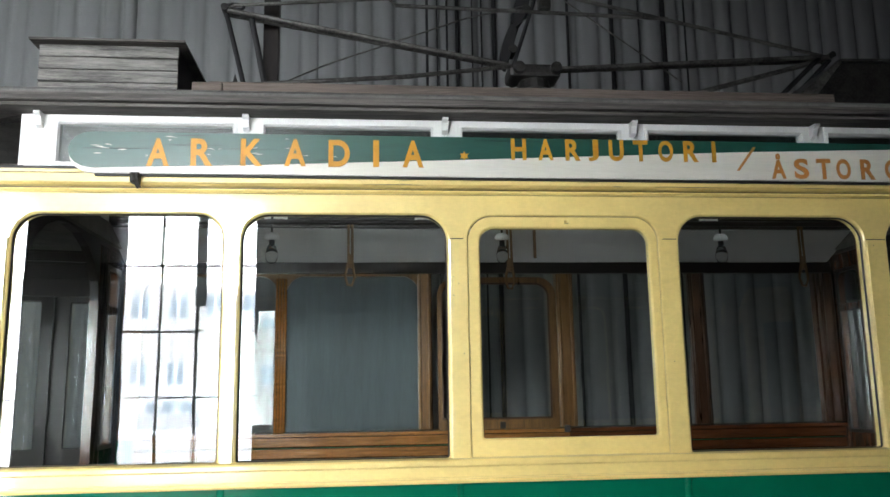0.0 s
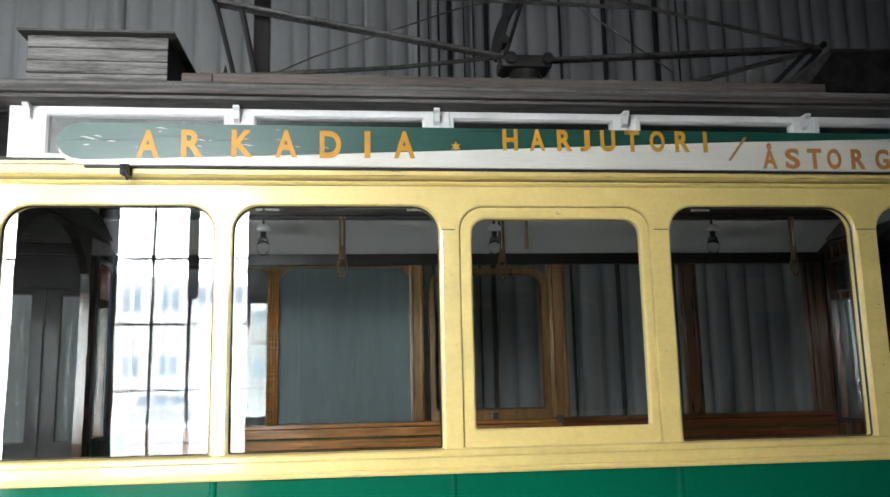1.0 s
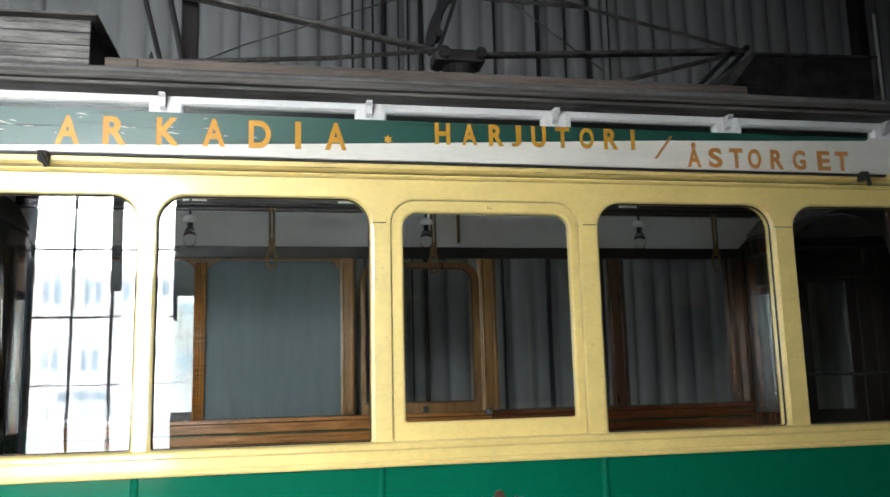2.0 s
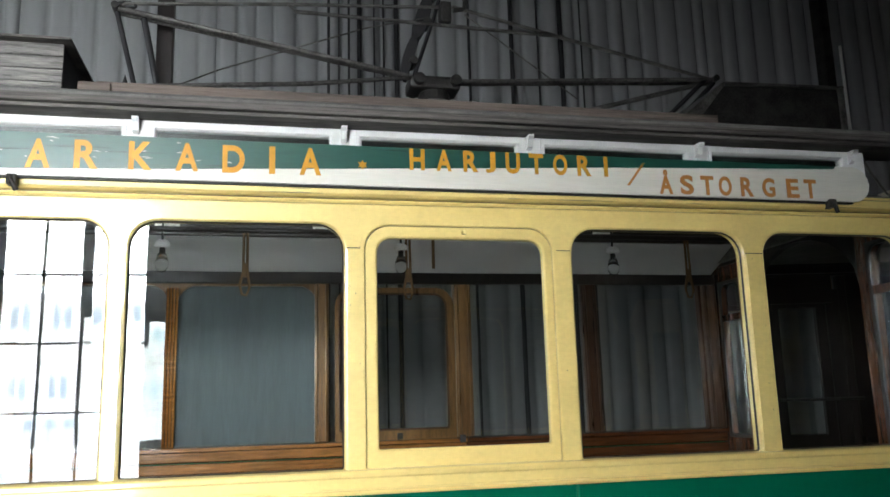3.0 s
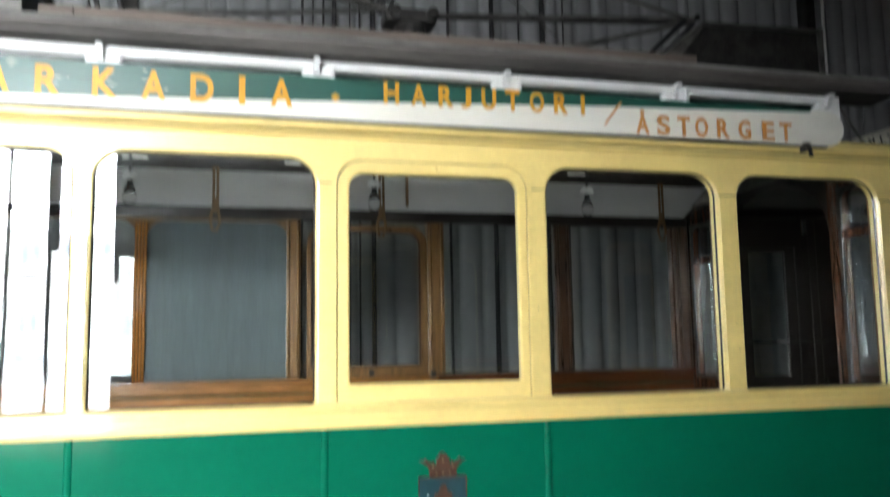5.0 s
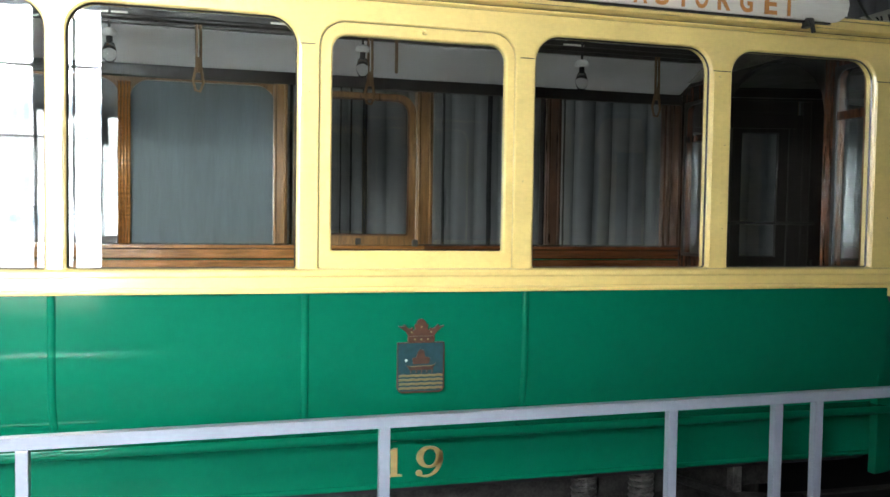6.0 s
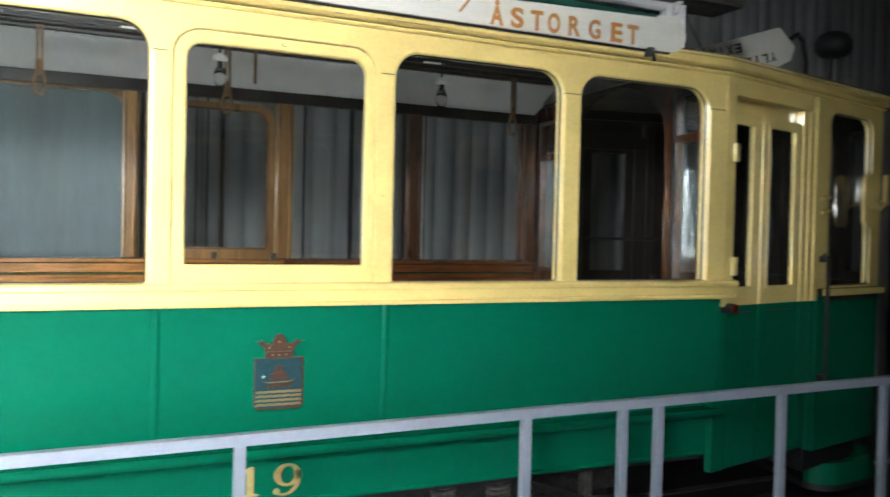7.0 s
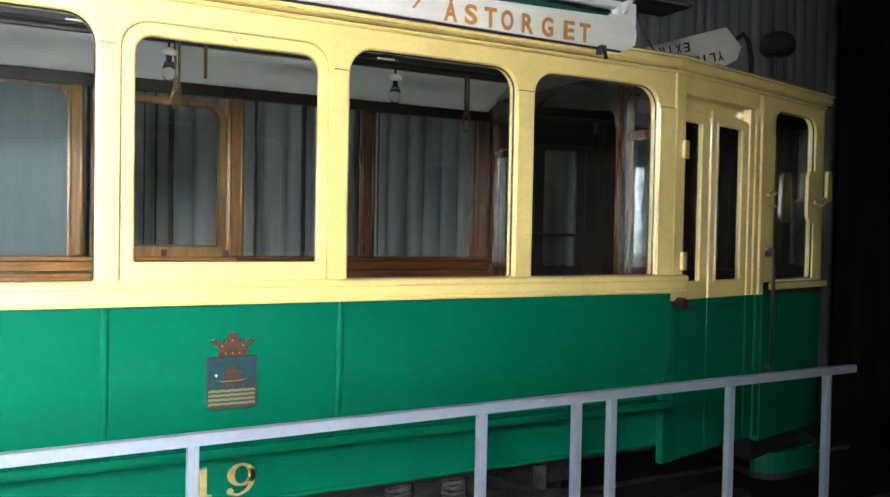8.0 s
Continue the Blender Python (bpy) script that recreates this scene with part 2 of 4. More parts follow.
def letter(ch, x, y, z, width, height, mat, parent, bold=0.03, flip=False):
    cu = bpy.data.curves.new("letter", "FONT")
    cu.body, cu.size, cu.extrude, cu.offset = ch, 1.0, 0.02, bold
    tmp = bpy.data.objects.new("letter", cu)
    scene.collection.objects.link(tmp)
    bpy.context.view_layer.update()
    me = bpy.data.meshes.new_from_object(tmp.evaluated_get(bpy.context.evaluated_depsgraph_get()))
    bpy.data.objects.remove(tmp)
    co = np.array([v.co[:] for v in me.vertices])
    lo, hi = co.min(0), co.max(0)
    for v in me.vertices:
        fx = (v.co.x - lo[0]) / (hi[0] - lo[0]) - 0.5
        fz = (v.co.y - lo[1]) / (hi[1] - lo[1]) - 0.5
        if flip:
            fx, fz = -fx, -fz
        v.co = Vector((x + fx * width, y - (v.co.z + 0.02) * 0.05, z + fz * height))
    me.materials.append(mat)
    ob = new("letter", me)
    ob.parent = parent
    ob.matrix_parent_inverse = Matrix.Translation(-parent.location)
    return ob


# ---- the hall ----
structure("floor", box(-10, 10, -7.5, 4.2, -0.2, 0.0, 0), CONCRETE, "worn grey concrete floor of the tram hall", "floor")
structure("ceiling", box(-10, 10, -7.5, 4.2, 5.95, 6.15, 0), HALL_DARK, "dark hall ceiling high above the tram", "ceiling")
structure("wall_left", box(-10.2, -10, -7.5, 4.2, 0, 6, 0), HALL, "plain plastered hall wall", "wall")
# Near-black colour stands in for the lack of light at this end.
structure("wall_right", box(10, 10.2, -7.5, 4.2, 0, 6, 0), DRAPE, "end wall of the hall, its darkness put into a near-black colour", "wall")

structure("wall_back", box(-10, 10, 3.80, 4.0, 0, 5.95, 0), HALL, "plain hall wall behind the grey curtain", "wall")

curtain = thing("curtain", (0, 3.65, 0), "tall grey cloth curtain hanging in even pleats from a ceiling rail", "curtain")
pleat = random.Random(11)


def cloth_width(x0, x1, deep):
    """One width of cloth: rounded bellies between narrow creases, swaying a little on the way down."""
    cuts = [x0]
    while cuts[-1] < x1 - 0.26:
        cuts.append(cuts[-1] + pleat.uniform(0.14, 0.215))
    cuts.append(x1)
    prof = []
    for a, b in zip(cuts, cuts[1:]):
        d, lean = deep * pleat.uniform(0.55, 1.3), pleat.uniform(-0.25, 0.25)
        for k in range(9):
            f = k / 9
            u = 2 * (f + lean * f * (1 - f)) - 1
            prof.append((a + (b - a) * f, 3.655 - d * max(0.0, 1 - abs(u) ** 2.6) ** 0.62, pleat.uniform(-0.002, 0.002)))
    prof.append((x1, 3.655, 0))
    bm = bmesh.new()
    rows = []
    for j in range(13):
        z = 0.03 + (5.60 - 0.03) * j / 12
        loose = 1 - 0.35 * (j / 12)
        rows.append([bm.verts.new((x + 0.012 * loose * math.sin(0.9 * z + 1.7 * x) * (0 if i in (0, len(prof) - 1) else 1), 3.655 + (y - 3.655) * (0.75 + 0.25 * loose) + w, z))
                     for i, (x, y, w) in enumerate(prof)])
    for p, q in zip(rows, rows[1:]):
        for i in range(len(p) - 1):
            bm.faces.new((p[i], p[i + 1], q[i + 1], q[i]))
    back_row = [[bm.verts.new((v.co.x, v.co.y + 0.004, v.co.z)) for v in r] for r in rows]
    for p, q in zip(back_row, back_row[1:]):
        for i in range(len(p) - 1):
            bm.faces.new((p[i], q[i], q[i + 1], p[i + 1]))
    return bm


for i in range(13):
    part("cloth_width", cloth_width(-9.7 + 1.5 * i, -9.7 + 1.5 * i + 1.5, 0.045 if i < 6 else 0.075), CLOTH, curtain, smooth=True)

bm = bmesh.new()
edges = [-10.0]
for x0, x1 in sorted(BAYS):
    add_box(bm, edges[-1], x0, FRONT_Y - 0.5, FRONT_Y, 0, 6)
    edges.append(x1)
add_box(bm, edges[-1], 10, FRONT_Y - 0.5, FRONT_Y, 0, 6)
for x0, x1 in BAYS:
    add_box(bm, x0, x1, FRONT_Y - 0.5, FRONT_Y, 0, BAY_Z[0])
    add_box(bm, x0, x1, FRONT_Y - 0.5, FRONT_Y, BAY_Z[1], 6)
# Added pier, out of view, that cuts light towards the hall's right end.
add_box(bm, -1.16, -0.80, FRONT_Y + 0.001, FRONT_Y + 0.22, 0, 6)
structure("wall_front", bm, HALL, "plastered hall wall with tall glazed openings and an added light-blocking pier", "wall")

for k, (x0, x1) in enumerate(BAYS):
    win = tagged(thing("window_%d" % (k + 1), ((x0 + x1) / 2, FRONT_Y, BAY_Z[0]), "tall hall window with thin dark glazing bars", "window"), kind="structure")
    part("frame", rect_ring((x0, x1, *BAY_Z), (x0 + 0.05, x1 - 0.05, BAY_Z[0] + 0.06, BAY_Z[1] - 0.05), FRONT_Y - 0.12, FRONT_Y - 0.05), IRON, win)
    part("reveal", rect_ring((x0 - 0.001, x1 + 0.001, BAY_Z[0] - 0.001, BAY_Z[1] + 0.001), (x0 + 0.012, x1 - 0.012, BAY_Z[0] + 0.012, BAY_Z[1] - 0.012), FRONT_Y - 0.44, FRONT_Y - 0.122), REVEAL, win, "window reveal, the daylight's blue put into its grey")
    for f, hw in ((0.33, 0.008), (0.575, 0.010), (0.80, 0.008)):
        xm = x0 + (x1 - x0) * f
        part("glazing_bar", box(xm - hw, xm + hw, FRONT_Y - 0.1, FRONT_Y - 0.06, BAY_Z[0] + 0.06, BAY_Z[1] - 0.05, 0), IRON, win)
    xm = x0 + (x1 - x0) * 0.60
    part("upper_panel", box(xm - 0.045, xm + 0.045, FRONT_Y - 0.055, FRONT_Y - 0.03, 2.46, BAY_Z[1] - 0.06, 0.003), REVEAL, win, "narrow blue-grey panel in the upper window")
    for zb in (1.13, 1.69, 2.25, 2.82):
        part("glazing_bar", box(x0 + 0.05, x1 - 0.05, FRONT_Y - 0.095, FRONT_Y - 0.065, zb - 0.008, zb + 0.008, 0), IRON, win)

# street outside the openings: pale facade with windows, pavement and parked cars, all glowing in place of daylight
FACADE = glow("glowing_facade", (0.95, 0.96, 1.0), 13.0)
PALE = glow("glowing_facade_openings", (0.70, 0.84, 1.0), 7.0)
KERB = glow("glowing_pavement", (0.9, 0.94, 1.0), 11.0)
bd = tagged(thing("backdrop", (-4, -16, 0), "street facade outside the hall, daylight on it put in as glow", "backdrop"), kind="structure")
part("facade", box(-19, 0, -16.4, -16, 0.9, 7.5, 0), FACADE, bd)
part("glowing_pavement", box(-19, 0, -16.4, -15.9, 0.0, 0.9, 0), KERB, bd)
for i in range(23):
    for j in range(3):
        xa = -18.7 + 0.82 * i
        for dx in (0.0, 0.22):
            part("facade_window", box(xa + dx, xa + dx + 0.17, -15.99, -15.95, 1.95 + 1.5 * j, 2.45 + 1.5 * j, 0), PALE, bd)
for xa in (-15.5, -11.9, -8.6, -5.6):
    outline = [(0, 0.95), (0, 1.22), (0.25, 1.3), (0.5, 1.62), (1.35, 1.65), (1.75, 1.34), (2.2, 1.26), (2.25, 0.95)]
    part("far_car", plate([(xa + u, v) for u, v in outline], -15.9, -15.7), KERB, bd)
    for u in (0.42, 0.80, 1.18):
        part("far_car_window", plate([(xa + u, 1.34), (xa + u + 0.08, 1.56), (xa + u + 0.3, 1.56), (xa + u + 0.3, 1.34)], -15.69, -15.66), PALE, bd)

# ---- the tram ----
tram = thing("tram", (0.42, 0.875, 0), "vintage cream and green wooden tram on display", "tram")
XC, X_L, X_R = 0.42, -1.62, 2.458
Y_IN, Y_FAR = 0.05, 1.80
Z_GREEN, Z_SILL, Z_WTOP, Z_CORN = 1.395, 1.476, 2.336, 2.465
OPEN = [(-1.506, -0.792), (-0.73, -0.003), (0.068, 0.785), (0.862, 1.588), (1.682, 2.355)]
CUTS = [X_L, -0.761, 0.033, 0.823, 1.635, X_R]


def far(u, w, v):
    return Vector((u, 1.75 - w, v))


# near side: window surrounds, posts, panes
for i, (a, b) in enumerate(OPEN):
    win = part("window", rect_ring((CUTS[i], CUTS[i + 1], Z_SILL, 2.408), (a, b, Z_SILL + 0.002, Z_WTOP), 0.0, Y_IN, 0.095, 0.012, chamfer=0.006), CREAM, tram)
    if i == 2:
        sash = part("sash", rect_ring((a + 0.006, b - 0.006, Z_SILL + 0.004, Z_WTOP - 0.006), (0.117, 0.747, 1.541, 2.288), 0.004, 0.036, 0.055, 0.008, 0.09, 0.006, chamfer=0.006), CREAM, win)
        part("bead", rect_ring((a - 0.012, b + 0.012, Z_SILL + 0.001, Z_WTOP + 0.012), (a + 0.004, b - 0.004, Z_SILL + 0.003, Z_WTOP - 0.004), -0.007, 0.002, 0.09, 0.005, 0.1, 0.005), CREAM, win)
        pane(0.105, 0.76, 0.018, 1.53, 2.30, GLASS, win)
        part("button", lathe([(0.0, -0.01), (0.009, -0.01), (0.009, 0.0), (0.004, 0.005)], (0.44, -0.001, 2.315), 12), CREAM, win)
        part("latch", box(0.415, 0.435, 0.04, 0.06, 1.555, 1.58), BLACK, win)
    else:
        pane(a - 0.006, b + 0.006, 0.022, Z_SILL, Z_WTOP + 0.006, GLASS, win)
        part("bead", rect_ring((a - 0.002, b + 0.002, Z_SILL + 0.001, Z_WTOP + 0.002), (a + 0.005, b - 0.005, Z_SILL + 0.006, Z_WTOP - 0.005), 0.014, 0.021, 0.088, 0.008, 0.095, 0.012), DARK_WOOD, win, "dark edge of the window opening")
    part("inner_frame", rect_ring((CUTS[i], CUTS[i + 1], Z_SILL, 2.408), (a - 0.01, b + 0.01, Z_SILL + 0.004, Z_WTOP + 0.01), Y_IN + 0.001, Y_IN + 0.022, 0.09, 0.01), OAK, win, "varnished oak inner frame")
for a, b in zip([X_L] + [o[1] for o in OPEN], [o[0] for o in OPEN] + [X_R]):
    lo, hi = a + (0.008 if a > X_L else 0), b - (0.008 if b < X_R else 0)
    post = part("post", box(lo, hi, -0.007, 0.003, Z_SILL, 2.246, 0.003), CREAM, tram)
    part("joint", box(lo + 0.001, hi - 0.001, -0.002, 0.002, 2.2465, 2.2495, 0), DARK_WOOD, post, "dark open joint")

# belt, sill, header and cornice mouldings
part("window_sill", prism([(0.004, 1.480), (-0.022, 1.475), (-0.028, 1.468), (-0.028, 1.456), (-0.022, 1.450), (0.004, 1.450)], X_L - 0.07, X_R + 0.078), CREAM, tram)
part("belt_rail", prism([(0.004, 1.4495), (-0.018, 1.4495), (-0.018, 1.417), (-0.014, 1.415), (-0.014, 1.412), (-0.022, 1.409), (-0.024, 1.403), (-0.020, 1.3955), (0.004, 1.3955)], X_L - 0.06, X_R + 0.07), CREAM, tram)
part("header_moulding", prism([(0.002, 2.4085), (-0.010, 2.4085), (-0.016, 2.416), (-0.010, 2.424), (0.002, 2.424)], X_L, X_R), CREAM, tram)
# Dark strip paints the shadow line below the cornice.
part("joint", prism([(0.0, 2.4245), (-0.006, 2.4245), (-0.006, 2.4275), (0.0, 2.4275)], X_L, X_R), DARK_WOOD, tram, "dark strip painted as the shadow line under the cornice")
part("cornice", prism([(0.05, 2.428), (-0.004, 2.428), (-0.024, 2.431), (-0.034, 2.440), (-0.034, 2.47), (-0.02, 2.476), (0.05, 2.476)], X_L, X_R), CREAM, tram)
rng = random.Random(5)
for k in range(26):
    xc, ln = rng.uniform(X_L + 0.1, X_R - 0.3), rng.uniform(0.04, 0.26)
    zc = rng.choice((2.4375, 2.4405, 2.452, 2.4645)) + rng.uniform(-0.001, 0.001)
    yc = -0.0345 if zc > 2.4415 else -0.0335
    part("paint_crack", plate([(xc, zc), (xc + 0.4 * ln, zc + 0.0009), (xc + ln, zc), (xc + 0.6 * ln, zc - 0.0007)], yc - 0.0006, yc + 0.002), BROWN_WOOD, tram)
for k in range(14):
    xc, zc = rng.choice((-0.761, 0.033, 0.823, 1.635, 2.44)) + rng.uniform(-0.02, 0.02), rng.uniform(1.5, 2.24)
    part("nail_mark", plate(rounded(xc - 0.0015, xc + 0.0015, zc - 0.0015, zc + 0.0015, 0.0007, 0.0007, 2), -0.0078, -0.006), BROWN_WOOD, tram)
part("drip_strip", prism([(-0.02, 2.4765), (-0.042, 2.472), (-0.042, 2.483), (0.02, 2.490), (0.02, 2.478)], X_L + 0.004, X_R - 0.004), CREAM, tram)


def strip(xs):
    """Half-round cover strip that follows the panel's curve."""
    bm = bmesh.new()
    rows = []
    for y, z in curve:
        rows.append([bm.verts.new((xs + 0.013 * math.cos(math.pi * k / 8), y + 0.001 - 0.009 * math.sin(math.pi * k / 8), z)) for k in range(9)])
    for p, q in zip(rows, rows[1:]):
        for k in range(8):
            bm.faces.new((p[k], p[k + 1], q[k + 1], q[k]))
        bm.faces.new((p[8], p[0], q[0], q[8]))
    bm.faces.new(rows[0])
    bm.faces.new(rows[-1][::-1])
    return bm


# green side panels with seams, lip and skirt
curve = [(0.0, 1.395), (0.0, 1.15)] + [(0.062 * (k / 18) ** 2.4, 1.15 - 0.253 * k / 18) for k in range(1, 19)]
side = curve + [(0.07, 0.897), (0.07, 1.395)]
seams = [X_L, -0.775, 0.030, 0.838, X_R]
for a, b in zip(seams, seams[1:]):
    part("side_panel", prism(side, a + 0.001, b - 0.001), GREEN, tram)
for s in seams[1:-1]:
    part("seam_strip", strip(s), GREEN, tram)
part("lip_roll", tube([(X_L, -0.026, 0.882), (2.452, -0.026, 0.882)], 0.017, 16), GREEN, tram)
part("lip", prism([(0.07, 0.8965), (-0.018, 0.894), (-0.032, 0.891), (-0.039, 0.886), (-0.041, 0.880), (-0.038, 0.874), (-0.030, 0.870), (-0.012, 0.868), (0.07, 0.868)], X_L, 2.452), GREEN, tram)
part("skirt_rim", tube([(X_L, 0.052, 0.681), (2.44, 0.052, 0.681)], 0.011), GREEN, tram)
part("skirt", prism([(0.060, 0.867), (0.052, 0.76), (0.050, 0.69), (0.054, 0.676), (0.072, 0.676), (0.072, 0.867)], X_L, 2.44), GREEN, tram)
for i in range(12):
    xb = -1.5 + 0.345 * i
    part("bolt", lathe([(0.008, 0), (0.008, 0.004), (0.003, 0.007)], (xb, 0.052, 0.838), 10), GREEN, tram)

# far side
for i, (a, b) in enumerate(OPEN):
    # frames from the fourth window on use a darker oak
    win = part("far_window", rect_ring((CUTS[i], CUTS[i + 1], Z_SILL, 2.43), (a - 0.006, b + 0.006, 1.50, 2.355 if i < 2 else 2.40), 0.0, 0.05, 0.1 if i < 2 else 0.05, 0.012, xf=far), OAK if i < 3 else BROWN_OAK, tram, "varnished oak window frame" if i < 3 else "darker oak window frame")
    pane(a - 0.01, b + 0.01, 0.02, 1.49, 2.365 if i < 2 else 2.41, GLASS, win, xf=far)
    if i == 1:
        part("blind", box(a - 0.004, b + 0.004, 0.030, 0.036, 1.502, 2.352, 0.0, far), BLIND, win, "grey-green blind drawn before the pane")
    for k in range(4 if i == 0 else 0):
        xr = CUTS[i + 1] - 0.026 + 0.016 * k
        part("reed", tube([(xr, 1.695, 1.50), (xr, 1.695, 2.34)], 0.0075, 10), OAK_H, win, smooth=True)
    if i == 2:
        part("sash", rect_ring((0.104, 0.784, 1.495, 2.342), (0.128, 0.737, 1.556, 2.303), 0.052, 0.08, 0.075, 0.01, 0.105, 0.005, xf=far, chamfer=0.010), OAK, win, "half-drawn oak sash")
        part("bead", rect_ring((0.124, 0.744, 1.549, 2.310), (0.132, 0.733, 1.560, 2.299), 0.078, 0.086, 0.072, 0.01, 0.08, 0.012, xf=far), BROWN_OAK, win)
        part("catch", box(0.445, 0.475, 1.655, 1.675, 1.50, 1.535, 0.003), BLACK, win)
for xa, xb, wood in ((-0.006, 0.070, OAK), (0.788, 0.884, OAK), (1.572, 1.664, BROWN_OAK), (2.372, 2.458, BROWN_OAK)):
    pillar = part("far_pillar", box(xa, xb, 1.662, 1.699, 1.503, 2.364, 0.006), wood, tram, "moulded oak window pillar")
    for f in (0.16, 0.84):
        xr = xa + (xb - xa) * f
        part("reed", tube([(xr, 1.661, 1.505), (xr, 1.661, 2.36)], 0.007, 10), wood, pillar, smooth=True)
part("far_panel", prism([(1.75, 1.475), (1.75, 0.69), (1.70, 0.69), (1.70, 1.475)], X_L, X_R), GREEN, tram)
# right of x 0.84 boards and sill take a darker red-brown
for j in range(7):
    zt = 1.474 - 0.06 * j
    part("wainscot_board", prism([(1.698, zt), (1.675, zt - 0.004), (1.675, zt - 0.05), (1.698, zt - 0.058)], X_L + 0.1, 0.838), OAK_H, tram)
    part("wainscot_board", prism([(1.698, zt), (1.675, zt - 0.004), (1.675, zt - 0.05), (1.698, zt - 0.058)], 0.840, 2.46), RED_BROWN_H, tram)
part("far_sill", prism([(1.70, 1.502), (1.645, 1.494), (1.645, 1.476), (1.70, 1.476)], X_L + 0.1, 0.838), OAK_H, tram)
part("far_sill", prism([(1.70, 1.502), (1.645, 1.494), (1.645, 1.476), (1.70, 1.476)], 0.840, 2.46), RED_BROWN_H, tram)
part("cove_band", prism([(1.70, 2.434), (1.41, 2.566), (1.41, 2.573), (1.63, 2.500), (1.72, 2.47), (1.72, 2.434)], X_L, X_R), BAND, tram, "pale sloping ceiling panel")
part("cove_rail", prism([(1.70, 2.366), (1.686, 2.370), (1.68, 2.430), (1.70, 2.433)], X_L, X_R), DARK_WOOD, tram)
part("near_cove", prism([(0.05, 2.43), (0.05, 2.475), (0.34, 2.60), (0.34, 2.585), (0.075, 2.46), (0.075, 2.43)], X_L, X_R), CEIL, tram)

# lower roof decks, clerestory, upper roof
deck = [(-0.03, 2.490), (0.10, 2.53), (0.34, 2.585), (0.34, 2.575), (0.10, 2.515), (-0.02, 2.484)]
part("lower_roof", prism(deck, X_L - 0.1, X_R + 0.1), CANVAS, tram, "grey canvas roof deck")
part("lower_roof", prism([(1.75 - y, z) for y, z in deck], X_L - 0.1, X_R + 0.1), CANVAS, tram, "grey canvas roof deck")
CL_X = [-1.575, -0.775, 0.03, 0.827, 1.63, 2.43]
for yy, sgn in ((0.345, 1), (1.405, -1)):
    def side_y(u, w, v, yy=yy, sgn=sgn):
        return Vector((u, yy + sgn * w, v))
    for k, (a, b) in enumerate(zip(CL_X, CL_X[1:])):
        lo = a if k else -1.65
        hi = b if k < 4 else 2.505
        # near frames are white, far ones take the dark colour
        cl = part("clerestory_window", rect_ring((lo + 0.001, hi - 0.001, 2.575, 2.85), (a + 0.075, b - 0.055, 2.62, 2.775), 0.0, 0.035, 0.006, 0.006, xf=side_y), WHITE if sgn > 0 else DARK_WOOD, tram, "clerestory window frame, white on the near side, dark on the far")
        pane(a + 0.07, b - 0.05, 0.018, 2.615, 2.78, GLASS_OLD, cl, xf=side_y)
        part("bead", rect_ring((a + 0.055, b - 0.035, 2.60, 2.808), (a + 0.071, b - 0.051, 2.616, 2.779), -0.008, 0.001, 0.004, 0.004, xf=side_y), WHITE, cl)
    for a in CL_X:
        part("bracket", plate([(0, 2.811), (-0.05, 2.811), (-0.05, 2.803), (-0.034, 2.792), (-0.024, 2.762), (0, 2.752)], a - 0.012, a + 0.012,
                              lambda u, w, v, yy=yy, sgn=sgn: Vector((w, yy + sgn * u, v))), WHITE, tram, "small white eave bracket")
for xe in (-1.648, 2.468):
    part("clerestory_end", box(xe, xe + 0.035, 0.382, 1.368, 2.575, 2.845, 0.002), WHITE, tram)
for k, (y0, z0, z1) in enumerate(((0.240, 2.812, 2.828), (0.220, 2.829, 2.846), (0.232, 2.847, 2.861), (0.26, 2.862, 2.876))):
    for flipd in (False, True):
        ya, yb = (y0, 0.46) if not flipd else (1.29, 1.75 - y0)
        part("eave_board", box(-2.25, 2.78, ya, yb, z0, z1, 0.005), ROOF_WOOD, tram, "weathered grey eave board")
arch = [(0.30, 2.878)] + [(0.875 + 0.575 * math.sin(radians(a)), 2.885 + 0.105 * math.cos(radians(a))) for a in range(-80, 81, 10)] + [(1.45, 2.878)]
part("upper_roof", prism(arch + [(1.4, 2.877), (0.35, 2.877)], -2.25, 2.78), CANVAS, tram, "dark grey canvas upper roof")
part("upper_ceiling", box(X_L, X_R, 0.385, 1.365, 2.852, 2.872, 0), CEIL, tram)
for yr in (0.62, 1.13):
    part("roof_plank", box(-0.98, 1.91, yr - 0.03, yr + 0.03, 3.012, 3.062, 0.006), BROWN_WOOD, tram, "weathered brown running plank")
for xb in (-0.9, -0.2, 0.5, 1.2, 1.85):
    part("plank_block", box(xb - 0.04, xb + 0.04, 0.58, 0.66, 2.95, 3.011, 0.003), ROOF_WOOD, tram)
part("conduit", tube([(-1.67, 0.36, 2.80), (-1.74, 0.30, 2.76), (-1.80, 0.26, 2.66), (-1.95, 0.22, 2.58), (-2.2, 0.22, 2.55)], 0.012), IRON, tram)
part("conduit", tube([(2.53, 0.40, 2.83), (2.58, 0.40, 2.74), (2.75, 0.50, 2.66), (2.95, 0.62, 2.63)], 0.006), STEEL, tram)
part("roof_plank", box(-1.05, -0.92, 0.57, 0.64, 3.0, 3.05, 0.006), BROWN_WOOD, tram)

